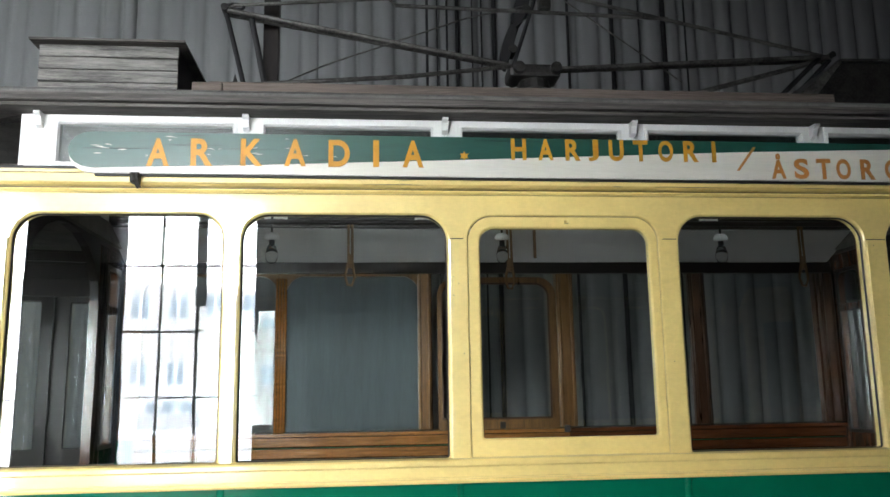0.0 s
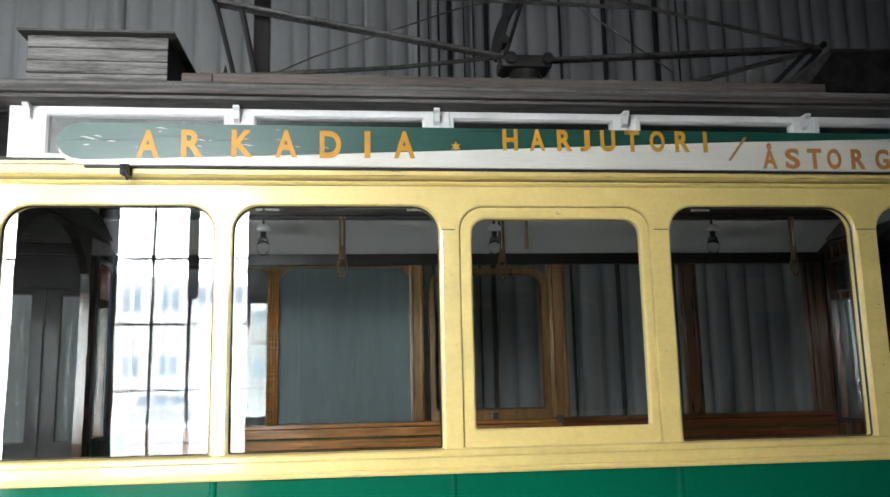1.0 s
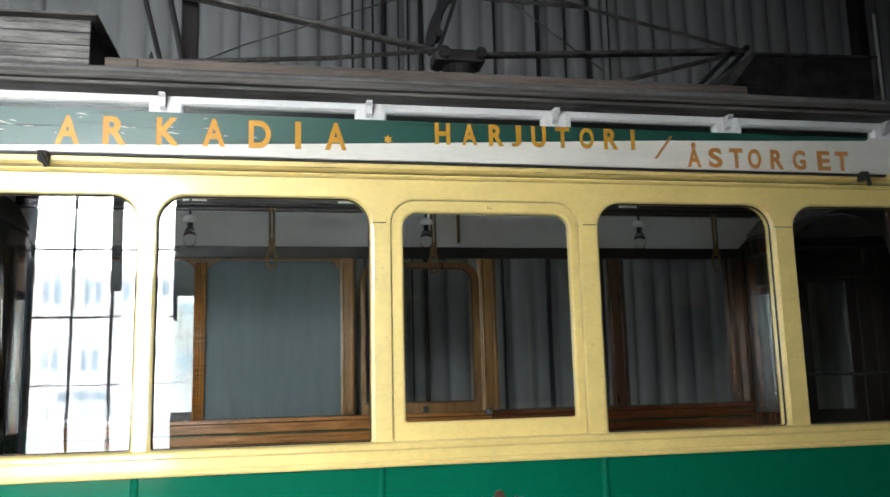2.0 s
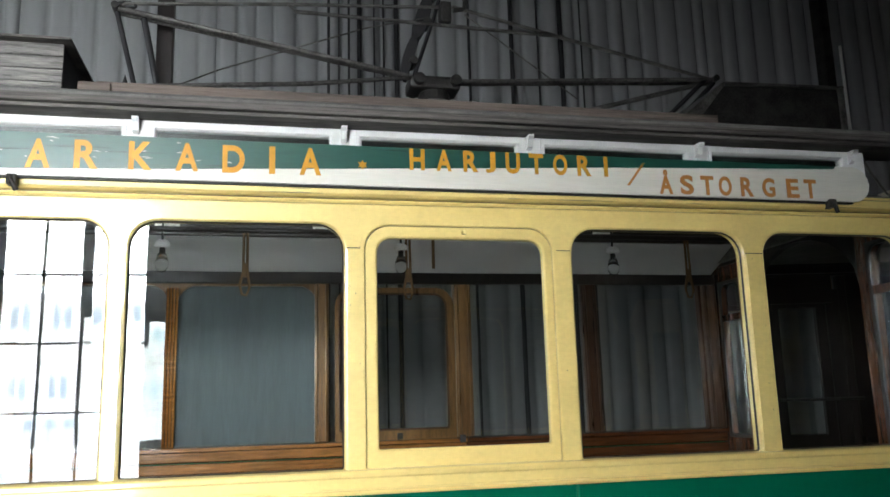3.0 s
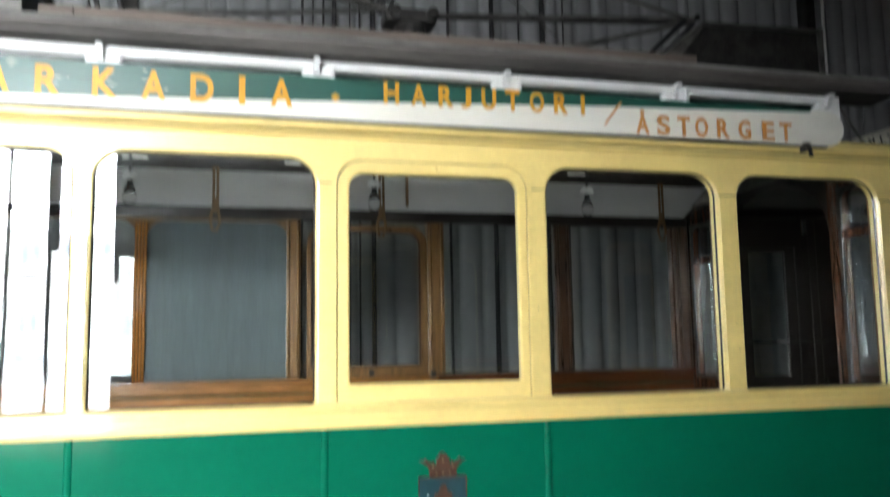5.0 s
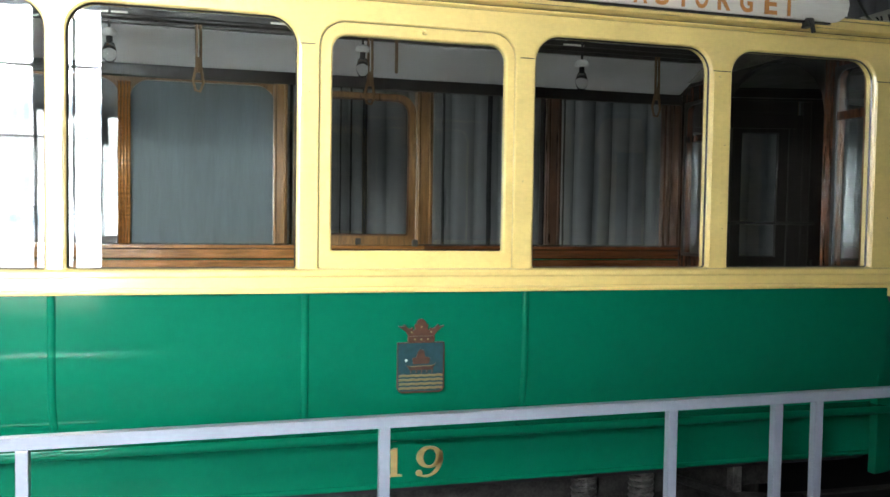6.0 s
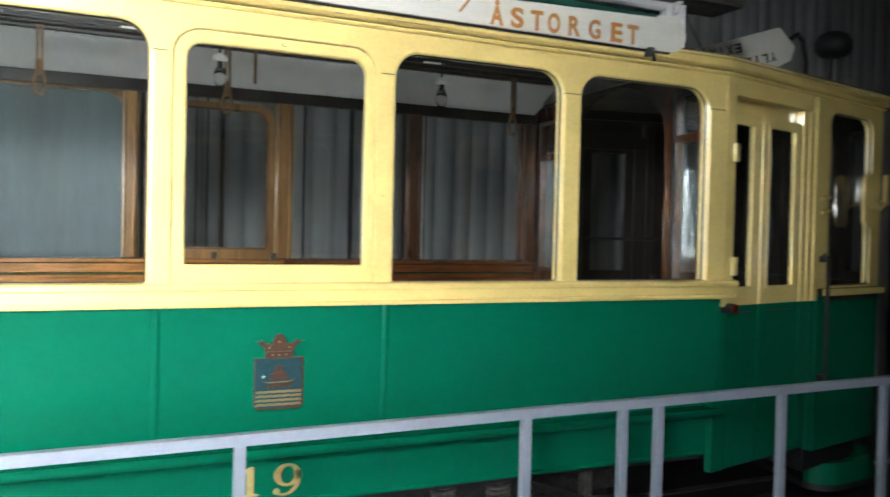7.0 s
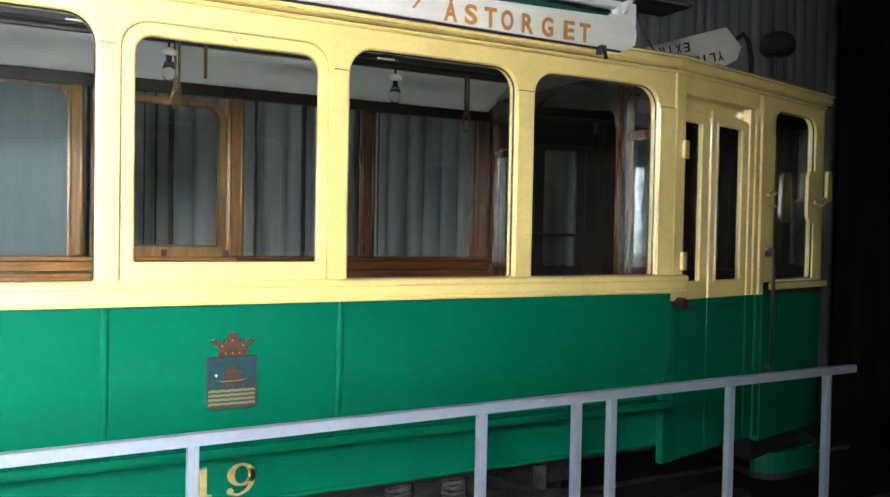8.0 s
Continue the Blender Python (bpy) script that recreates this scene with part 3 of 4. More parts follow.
# interior: floor, benches' backs, bulkheads, lamps, straps
part("tram_floor", box(X_L, X_R, 0.09, 1.66, 0.78, 0.82, 0.0), DARK_WOOD, tram)
for sx in (1, -1):
    xb = XC + sx * 2.045

    def bulk(u, w, v, xb=xb, sx=sx):
        return Vector((xb + sx * w, u, v))
    for ya, yb, ea, eb in ((0.075, 0.43, 0.055, 0.09), (1.32, 1.675, 0.09, 0.055)):
        bh = part("bulkhead", rect_ring((ya, yb, 0.82, 2.465), (ya + ea, yb - eb, 1.46, 2.36), 0.0, 0.045, 0.05, 0.01, xf=bulk), MAHOGANY, tram, "dark mahogany bulkhead with a fixed pane")
        pane(ya + ea - 0.005, yb - eb + 0.005, 0.02, 1.455, 2.365, GLASS_PLATE, bh, xf=bulk)
        part("transom_bar", box(ya + ea, yb - eb, -0.008, 0.05, 2.13, 2.17, 0.004, bulk), MAHOGANY, bh)
        part("bead", rect_ring((ya + ea - 0.015, yb - eb + 0.015, 1.445, 2.375), (ya + ea + 0.005, yb - eb - 0.005, 1.465, 2.355), -0.012, 0.001, 0.05, 0.01, xf=bulk), DARK_WOOD, bh)
    for far_side in (False, True):
        head = [(0.056, 2.468), (0.13, 2.488), (0.24, 2.53), (0.335, 2.578), (0.383, 2.59), (0.383, 2.468)]
        part("bulkhead_head", plate([(1.75 - y, z) for y, z in head] if far_side else head, 0.004, 0.040, bulk), DARK_WOOD, tram, "dark curved head of the bulkhead")
    n = 10
    pts = [(0.385, 2.59), (0.385, 2.467), (0.431, 2.467), (0.431, 2.18)] + [(0.875 - 0.444 * math.cos(math.pi * i / n), 2.18 + 0.30 * math.sin(math.pi * i / n)) for i in range(1, n)] + [(1.319, 2.18), (1.319, 2.467), (1.365, 2.467), (1.365, 2.59)]
    part("door_arch", plate(pts, 0.002, 0.042, bulk), DARK_WOOD, tram, "dark arched head of the saloon doorway")
    part("gable_panel", plate([(0.385, 2.592), (1.365, 2.592), (1.365, 2.85), (0.385, 2.85)], 0.0, 0.04, bulk), DARK_WOOD, tram)
for (ya, yb) in ((0.10, 0.42), (1.33, 1.65)):
    for k in range(5):
        w = (yb - ya) / 5
        part("seat_slat", box(X_L + 0.15, X_R - 0.15, ya + k * w + 0.004, ya + (k + 1) * w - 0.004, 1.21, 1.235, 0.004), OAK_H, tram)
    part("seat_front", box(X_L + 0.15, X_R - 0.15, ya + 0.02 if ya > 1 else yb - 0.04, ya + 0.04 if ya > 1 else yb - 0.02, 0.82, 1.21, 0), OAK, tram)
for lx in (-0.765, 0.404, 1.576):
    lamp = part("lamp", lathe([(0.024, 0.022), (0.034, 0.026), (0.036, 0.034), (0.034, 0.046), (0.022, 0.058), (0.0, 0.060)], (lx, 1.2, 2.445)), PORCELAIN, tram, "white porcelain lamp holder", smooth=True)
    part("stem", tube([(lx, 1.2, 2.50), (lx, 1.2, 2.85)], 0.006), BLACK, lamp)
    bulb = part("bulb", lathe([(0.0, -0.10), (0.018, -0.095), (0.030, -0.075), (0.034, -0.055), (0.028, -0.03), (0.021, -0.008)], (lx, 1.2, 2.445)), BULB, lamp, "clear glass bulb", smooth=True)
    bulb.visible_shadow = False
    part("socket", tube([(lx, 1.2, 2.475), (lx, 1.2, 2.43)], 0.014), BLACK, lamp)
beam = part("ceiling_beam", box(X_L + 0.09, X_R - 0.09, 1.372, 1.402, 2.568, 2.64, 0.004), DARK_WOOD, tram)
for cx in (-0.765, 0.024, 0.851, 1.60):
    part("notice", box(cx - 0.06, cx + 0.06, 1.366, 1.371, 2.592, 2.622, 0), SIGN_WHITE, beam, "small white enamel notice")
    for k in range(3):
        part("line_bar", box(cx - 0.045 + 0.03 * k, cx - 0.022 + 0.03 * k, 1.3645, 1.3655, 2.602, 2.612, 0), IRON, beam)
part("grab_rail", tube([(X_L + 0.1, 1.2, 2.56), (X_R - 0.1, 1.2, 2.56)], 0.014), DARK_WOOD, tram)
for sxp, low in ((-0.375, 2.235), (0.44, 2.215), (2.02, 2.225)):
    strap = part("strap", tube([(sxp - 0.008, 1.2, 2.57), (sxp - 0.008, 1.2, low + 0.12), (sxp - 0.024, 1.2, low + 0.05), (sxp - 0.012, 1.2, low + 0.005), (sxp + 0.008, 1.2, low), (sxp + 0.024, 1.2, low + 0.04),
                                (sxp + 0.012, 1.2, low + 0.12), (sxp + 0.010, 1.2, 2.57)], 0.007, 8), ROPE, tram, "ochre hanging hand strap")
    part("strap_wrap", tube([(sxp, 1.2, low + 0.09), (sxp, 1.2, low + 0.125), (sxp, 1.2, low + 0.16)], 0.012, 8), ROPE, strap)

part("strap_end", box(0.566, 0.582, 1.196, 1.204, 2.375, 2.57, 0.002), ROPE, tram, "short worn leather strap end")


# ---- platforms ----
part("platform_bar", tube([(2.56, 1.58, 1.65), (3.30, 1.50, 1.65)], 0.009), IRON, tram, "thin iron bar across the platform windows")
part("platform_post", tube([(3.19, 1.56, 0.74), (3.19, 1.56, 2.46)], 0.016), OAK, tram, "slender varnished platform post")
ALPHA = math.atan(0.23)


PAINT, PAINT_GREEN = CREAM, GREEN


def platform(sx):
    x0 = X_R if sx > 0 else X_L

    def xf(u, w, v):
        return Vector((x0 + sx * (u * math.cos(ALPHA) - w * math.sin(ALPHA)), u * math.sin(ALPHA) + w * math.cos(ALPHA), v))

    def xfar(u, w, v):
        p = xf(u, w, v)
        return Vector((p.x, 1.75 - p.y, p.z))

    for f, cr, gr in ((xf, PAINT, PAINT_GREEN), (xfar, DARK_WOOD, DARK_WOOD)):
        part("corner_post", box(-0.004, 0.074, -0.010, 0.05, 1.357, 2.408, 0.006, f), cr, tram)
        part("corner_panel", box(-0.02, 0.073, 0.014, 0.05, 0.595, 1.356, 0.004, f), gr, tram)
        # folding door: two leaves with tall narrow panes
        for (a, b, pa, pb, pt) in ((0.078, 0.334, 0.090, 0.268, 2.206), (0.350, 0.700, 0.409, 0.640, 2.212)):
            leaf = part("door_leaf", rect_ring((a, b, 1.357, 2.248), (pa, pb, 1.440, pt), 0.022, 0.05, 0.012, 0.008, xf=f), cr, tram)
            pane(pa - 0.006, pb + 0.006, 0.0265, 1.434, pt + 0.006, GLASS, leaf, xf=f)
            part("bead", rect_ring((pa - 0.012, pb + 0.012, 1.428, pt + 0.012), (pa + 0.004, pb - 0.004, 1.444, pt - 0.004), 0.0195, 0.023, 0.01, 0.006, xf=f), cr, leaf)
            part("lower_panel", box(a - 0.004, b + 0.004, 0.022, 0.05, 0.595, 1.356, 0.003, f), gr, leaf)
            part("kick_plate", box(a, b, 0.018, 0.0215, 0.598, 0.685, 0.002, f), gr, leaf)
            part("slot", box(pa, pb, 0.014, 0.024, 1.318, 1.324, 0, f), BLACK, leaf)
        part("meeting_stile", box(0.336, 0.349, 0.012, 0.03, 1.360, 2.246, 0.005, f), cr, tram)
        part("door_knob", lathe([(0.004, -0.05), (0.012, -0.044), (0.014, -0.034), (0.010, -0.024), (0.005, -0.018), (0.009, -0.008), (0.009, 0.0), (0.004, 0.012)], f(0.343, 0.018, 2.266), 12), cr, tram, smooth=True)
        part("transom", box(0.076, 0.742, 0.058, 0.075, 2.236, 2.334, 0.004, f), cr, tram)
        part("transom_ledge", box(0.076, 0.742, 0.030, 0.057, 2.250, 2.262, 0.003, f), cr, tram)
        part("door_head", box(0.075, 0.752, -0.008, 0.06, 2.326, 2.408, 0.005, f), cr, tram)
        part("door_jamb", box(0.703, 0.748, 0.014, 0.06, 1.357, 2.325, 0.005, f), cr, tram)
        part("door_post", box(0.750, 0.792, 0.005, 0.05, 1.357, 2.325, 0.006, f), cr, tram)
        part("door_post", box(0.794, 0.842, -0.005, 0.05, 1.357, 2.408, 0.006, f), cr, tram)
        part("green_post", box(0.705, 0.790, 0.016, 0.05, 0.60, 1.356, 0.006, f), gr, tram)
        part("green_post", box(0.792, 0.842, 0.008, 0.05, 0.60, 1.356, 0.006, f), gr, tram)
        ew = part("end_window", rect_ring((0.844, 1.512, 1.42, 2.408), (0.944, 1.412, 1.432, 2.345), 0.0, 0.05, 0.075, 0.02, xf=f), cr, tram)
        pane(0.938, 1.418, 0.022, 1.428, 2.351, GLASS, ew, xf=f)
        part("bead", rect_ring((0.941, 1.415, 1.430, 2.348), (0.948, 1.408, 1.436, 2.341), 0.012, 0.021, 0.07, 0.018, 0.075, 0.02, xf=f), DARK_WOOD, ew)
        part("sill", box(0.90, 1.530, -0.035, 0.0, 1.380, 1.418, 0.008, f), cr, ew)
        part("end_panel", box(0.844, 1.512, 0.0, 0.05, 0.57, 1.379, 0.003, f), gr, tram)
        # The sill's shadow on the panel, painted as a dark strip.
        part("belt_shadow_strip", box(0.90, 1.512, -0.006, -0.001, 1.352, 1.376, 0.001, f), DARK_WOOD, tram, "dark strip painted as the sill's shadow on the panel")
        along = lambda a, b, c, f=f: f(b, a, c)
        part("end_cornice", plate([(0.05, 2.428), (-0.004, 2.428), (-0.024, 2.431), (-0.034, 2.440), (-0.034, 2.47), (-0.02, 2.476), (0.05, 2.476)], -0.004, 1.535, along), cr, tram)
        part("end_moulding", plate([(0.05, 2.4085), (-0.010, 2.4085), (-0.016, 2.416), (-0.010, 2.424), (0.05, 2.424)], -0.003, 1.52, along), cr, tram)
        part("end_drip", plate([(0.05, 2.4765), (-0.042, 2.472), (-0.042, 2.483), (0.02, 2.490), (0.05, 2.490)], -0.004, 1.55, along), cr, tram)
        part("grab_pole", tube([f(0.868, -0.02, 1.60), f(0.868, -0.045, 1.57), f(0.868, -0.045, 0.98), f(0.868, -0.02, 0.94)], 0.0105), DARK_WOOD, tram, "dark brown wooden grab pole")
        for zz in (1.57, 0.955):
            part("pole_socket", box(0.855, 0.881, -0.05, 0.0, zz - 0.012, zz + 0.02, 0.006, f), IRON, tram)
        for zz in (1.825, 1.895):
            part("hinge", tube([f(0.845, -0.016, zz - 0.012), f(0.895, -0.020, zz + 0.004), f(0.912, -0.020, zz)], 0.010), cr, tram)
        for zz in (1.50, 2.02):
            part("hinge", box(0.050, 0.085, -0.026, -0.008, zz, zz + 0.085, 0.007, f), cr, tram)
        if f is xf:
            part("mirror", plate(rounded(1.200, 1.325, 1.745, 2.035, 0.055, 0.055), -0.062, -0.044, f), cr, tram, "cream oval rear-view mirror plate")
            part("mirror_arm", tube([f(1.27, -0.062, 1.86), f(1.34, -0.075, 1.845), f(1.42, -0.065, 1.875), f(1.47, -0.01, 1.90)], 0.011), cr, tram)
            part("mirror", plate(rounded(1.445, 1.495, 1.87, 2.045, 0.02, 0.02), -0.060, -0.040, f), cr, tram)
        part("marker_lamp", tube([f(0.040, 0.01, 1.350), f(0.040, -0.045, 1.350)], 0.024, 14), BLACK, tram)
        part("marker_lens", tube([f(0.040, -0.045, 1.350), f(0.040, -0.054, 1.350)], 0.02, 14), RED, tram, "small red marker lens")
        part("step", box(0.10, 0.60, -0.10, 0.10, 0.34, 0.375, 0.006, f), IRON, tram)
    part("lining", box(0.80, 0.94, 0.051, 0.06, 0.85, 2.40, 0, xf), DARK_WOOD, tram)
    part("lining", box(1.415, 1.50, 0.051, 0.06, 0.85, 2.40, 0, xf), DARK_WOOD, tram)
    # front of the platform
    e = xf(1.512, 0.0, 0)
    tip = e.x + sx * 0.10
    ends = [(e.x, e.y), (tip, 0.64), (tip, 1.11), (e.x, 1.75 - e.y)]
    for (xa, ya), (xb, yb) in zip(ends, ends[1:]):
        d = Vector((xb - xa, yb - ya, 0))
        ln = d.length
        d.normalize()
        nn = Vector((-d.y, d.x, 0)) * sx

        def ff(u, w, v, xa=xa, ya=ya, d=d, nn=nn):
            q = Vector((xa, ya, 0)) + d * u + nn * w
            return Vector((q.x, q.y, v))
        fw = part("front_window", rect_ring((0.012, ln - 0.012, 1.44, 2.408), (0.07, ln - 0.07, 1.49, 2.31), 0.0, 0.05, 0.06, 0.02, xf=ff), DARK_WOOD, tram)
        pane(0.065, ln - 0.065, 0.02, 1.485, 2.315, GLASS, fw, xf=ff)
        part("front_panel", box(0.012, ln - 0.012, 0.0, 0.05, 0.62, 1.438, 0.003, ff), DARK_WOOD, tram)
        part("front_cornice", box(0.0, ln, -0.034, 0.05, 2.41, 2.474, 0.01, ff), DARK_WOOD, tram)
    # platform roof and apron
    outline = [(x0 - sx * 0.02, -0.03), (e.x + sx * 0.04, e.y - 0.04), (tip + sx * 0.06, 0.62), (tip + sx * 0.06, 1.13), (e.x + sx * 0.04, 1.79 - e.y), (x0 - sx * 0.02, 1.78)]
    bm = bmesh.new()
    lo = [bm.verts.new((x, y, 2.488)) for x, y in outline]
    mid = [bm.verts.new((x0 + (x - x0) * 0.86, 0.875 + (y - 0.875) * 0.66, 2.585)) for x, y in outline]
    cen = bm.verts.new((x0 + sx * 0.6, 0.875, 2.63))
    for i in range(6):
        j = (i + 1) % 6
        bm.faces.new((lo[i], lo[j], mid[j], mid[i]))
        bm.faces.new((mid[i], mid[j], cen))
    bm.faces.new(lo)
    part("platform_roof", bm, CANVAS, tram, "grey canvas platform roof")
    part("platform_floor", plate([(x0, 0.08), (e.x - sx * 0.08, e.y + 0.07), (tip - sx * 0.06, 0.66), (tip - sx * 0.06, 1.09), (e.x - sx * 0.08, 1.68 - e.y), (x0, 1.67)],
                                 0.70, 0.74, lambda u, w, v: Vector((u, v, w))), DARK_WOOD, tram)
    # hollow green fender tray with a rounded corner
    cx, cy = e.x - sx * 0.33, e.y + 0.06
    edge = [(cx - sx * 0.14 * math.sin(radians(q)), cy - 0.12 * math.cos(radians(q))) for q in range(90, -1, -15)]
    edge += [(e.x - sx * 0.02, e.y - 0.03), (e.x + sx * 0.12, e.y + 0.08), (tip + sx * 0.10, 0.62), (tip + sx * 0.10, 1.13)]
    inner_edge = [(x + (e.x - x) * 0.16, y + 0.035) for x, y in edge]
    part("fender", plate(edge + inner_edge[::-1], 0.335, 0.455, lambda u, w, v: Vector((u, v, w))), GREEN, tram, "green rounded fender under the platform")
    part("fender_bottom", plate(edge + [(e.x - sx * 0.3, 1.13)], 0.30, 0.334, lambda u, w, v: Vector((u, v, w))), BLACK, tram)
    part("apron", plate([(e.x - sx * 0.65, 0.25), (e.x - sx * 0.05, e.y + 0.08), (tip - sx * 0.05, 0.66), (tip - sx * 0.05, 1.19), (e.x - sx * 0.65, 1.6)],
                        0.45, 0.62, lambda u, w, v: Vector((u, v, w))), BLACK, tram)


platform(1)
platform(-1)

# ---- running gear ----
for yy in (0.28, 1.47):
    part("truck_frame", box(-1.3, 2.15, yy - 0.03, yy + 0.03, 0.50, 0.60, 0.006), IRON, tram)
    part("truck_bar", box(-1.1, 1.95, yy - 0.02, yy + 0.02, 0.26, 0.31, 0.004), IRON, tram)
    for wx in (-0.55, 1.39):
        wheel = part("wheel", tube([(wx, yy + 0.04 if yy < 1 else yy - 0.04, 0.38), (wx, yy + 0.15 if yy < 1 else yy - 0.15, 0.38)], 0.38, 32), IRON, tram)
        part("axle_box", box(wx - 0.09, wx + 0.09, yy - 0.1, yy + 0.02, 0.3, 0.47, 0.015), IRON, tram)
        for dx in (-0.2, 0.06):
            bm = bmesh.new()
            hel = [(wx + dx + 0.045 * math.cos(a * 0.6), yy - 0.06 + 0.045 * math.sin(a * 0.6), 0.47 + 0.0024 * a) for a in range(64)]
            part("coil_spring", tube(hel, 0.011, 6, bm), STEEL, tram, "grey coil spring of the running gear")
part("gear_case", box(1.72, 2.12, 0.34, 0.8, 0.22, 0.58, 0.03), IRON, tram)
part("brake_rod", tube([(-1.2, 0.2, 0.42), (0.4, 0.2, 0.40), (2.3, 0.2, 0.43)], 0.013), IRON, tram)
part("brake_rod", tube([(1.55, 0.16, 0.60), (1.85, 0.14, 0.50), (2.2, 0.17, 0.46)], 0.018), IRON, tram)
part("brake_hanger", box(1.86, 1.90, 0.17, 0.22, 0.3, 0.64, 0.004), STEEL, tram)
part("air_pipe", tube([(-1.4, 0.14, 0.655), (2.2, 0.14, 0.655), (2.3, 0.3, 0.63)], 0.016), IRON, tram)
for xs in (0.95, 1.75):
    part("leaf_spring", box(xs - 0.16, xs + 0.16, 0.2, 0.26, 0.605, 0.632, 0.004), STEEL, tram)
part("sole_bar", box(-1.6, 2.45, 0.10, 0.18, 0.64, 0.78, 0), BLACK, tram)
part("sole_bar", box(-1.6, 2.45, 1.57, 1.65, 0.64, 0.78, 0), BLACK, tram)
for yy in (0.42, 1.33):
    tagged(make("rail", box(-9.5, 9.5, yy - 0.03, yy + 0.03, 0.0, 0.012, 0), STEEL), "worn steel rail set in the floor", "rail", kind="structure")

# ---- fleet number and crest on the side ----
def numeral_nine(cx, cz, rx, rz):
    """A serif nine: a bowl with thick sides, and a tail that swells to a ball."""
    bm = bmesh.new()
    n, y0, y1 = 28, 0.046, 0.056

    def band(outer, inner, closed):
        loops = [[bm.verts.new((u, y, v)) for u, v in pts] for pts, y in ((outer, y0), (inner, y0), (inner, y1), (outer, y1))]
        for a, b in zip(loops, loops[1:] + loops[:1]):
            for i in range(len(outer) if closed else len(outer) - 1):
                j = (i + 1) % len(outer)
                bm.faces.new((a[i], a[j], b[j], b[i]))
        if not closed:
            for i in (0, -1):
                bm.faces.new([q[i] for q in loops])

    ang = [2 * math.pi * i / n for i in range(n)]
    band([(cx + rx * math.cos(a), cz + rz * math.sin(a)) for a in ang],
         [(cx + 0.50 * rx * math.cos(a), cz + 0.80 * rz * math.sin(a)) for a in ang], True)
    ang = [0.35 - 2.35 * i / 16 for i in range(17)]
    band([(cx - 0.25 * rx + 1.25 * rx * math.cos(a), cz - 0.1 * rz + 1.75 * rz * math.sin(a)) for a in ang],
         [(cx - 0.25 * rx + (0.85 + 0.16 * i / 16) * rx * math.cos(a), cz - 0.1 * rz + (1.45 + 0.14 * i / 16) * rz * math.sin(a)) for i, a in enumerate(ang)], False)
    ball = [(cx - 0.80 * rx + 0.25 * rx * math.cos(2 * math.pi * i / 12), cz - 1.42 * rz + 0.28 * rz * math.sin(2 * math.pi * i / 12)) for i in range(12)]
    lo, hi = [bm.verts.new((u, y0 - 0.001, v)) for u, v in ball], [bm.verts.new((u, y1, v)) for u, v in ball]
    bm.faces.new(lo)
    for i in range(12):
        bm.faces.new((lo[i], lo[(i + 1) % 12], hi[(i + 1) % 12], hi[i]))
    return bm


part("numeral", plate([(0.329, 0.714), (0.329, 0.720), (0.346, 0.723), (0.346, 0.800), (0.329, 0.797), (0.329, 0.803), (0.357, 0.818), (0.370, 0.818), (0.370, 0.723), (0.388, 0.720), (0.388, 0.714)], 0.046, 0.056), CREST_GOLD, tram)
part("numeral", numeral_nine(0.492, 0.779, 0.050, 0.040), CREST_GOLD, tram)
crest = part("crest", plate(rounded(0.357, 0.524, 1.036, 1.212, 0.002, 0.02), -0.007, 0.001), BLUE, tram, "small painted shield with a boat and waves")
part("crest_rim", rect_ring((0.354, 0.527, 1.033, 1.215), (0.360, 0.521, 1.040, 1.209), -0.009, 0.0, 0.002, 0.018, 0.002, 0.022), CREST, crest)
for k in range(4):
    zb = 1.045 + 0.015 * k
    pts = [(0.361 + 0.016 * i, zb + 0.002 * (i % 2)) for i in range(11)]
    part("wave", plate(pts + [(x, z + 0.008) for x, z in pts[::-1]], -0.010, -0.006), WAVE, crest)
part("boat", plate([(0.385, 1.135), (0.40, 1.115), (0.48, 1.115), (0.498, 1.14), (0.478, 1.128), (0.405, 1.126)], -0.010, -0.006), CREST, crest)
part("boat_cabin", plate([(0.412, 1.137), (0.470, 1.137), (0.474, 1.158), (0.455, 1.163), (0.452, 1.186), (0.438, 1.190), (0.428, 1.178), (0.424, 1.160), (0.409, 1.158)], -0.010, -0.006), CREST, crest)
part("crown_band", plate(rounded(0.393, 0.490, 1.214, 1.236, 0.004, 0.004), -0.008, 0.0), CREST, crest)
half = [(0.047, 1.237), (0.056, 1.252), (0.086, 1.274), (0.066, 1.271), (0.062, 1.279), (0.050, 1.266), (0.040, 1.262), (0.033, 1.268), (0.030, 1.256), (0.022, 1.264), (0.025, 1.276), (0.017, 1.281), (0.013, 1.292), (0.005, 1.298)]
part("crown", plate([(0.4415 - u, v) for u, v in half] + [(0.4415 + u, v) for u, v in half[::-1]], -0.008, 0.0), CREST, crest)
for u, v in ((-0.024, 1.225), (0.0, 1.225), (0.024, 1.225), (-0.036, 1.251), (0.036, 1.251), (0.0, 1.270)):
    part("crown_stud", plate([(0.4415 + u + 0.0036 * math.cos(k * math.pi / 4), v + 0.0036 * math.sin(k * math.pi / 4)) for k in range(8)], -0.0105, -0.007), WAVE, crest)
for u, v, r in ((-0.055, 1.150, 0.0032),):
    part("star", plate([(0.4415 + u + (r if k % 2 else 2 * r) * math.sin(k * math.pi / 4), v + (r if k % 2 else 2 * r) * math.cos(k * math.pi / 4)) for k in range(8)], -0.009, -0.006), SIGN_WHITE, crest)
for k in range(5):
    x = 0.402 + 0.0195 * k
    part("oar", plate([(x, 1.104), (x + 0.003, 1.104), (x + 0.006, 1.120), (x + 0.003, 1.120)], -0.0102, -0.006), CREST, crest)
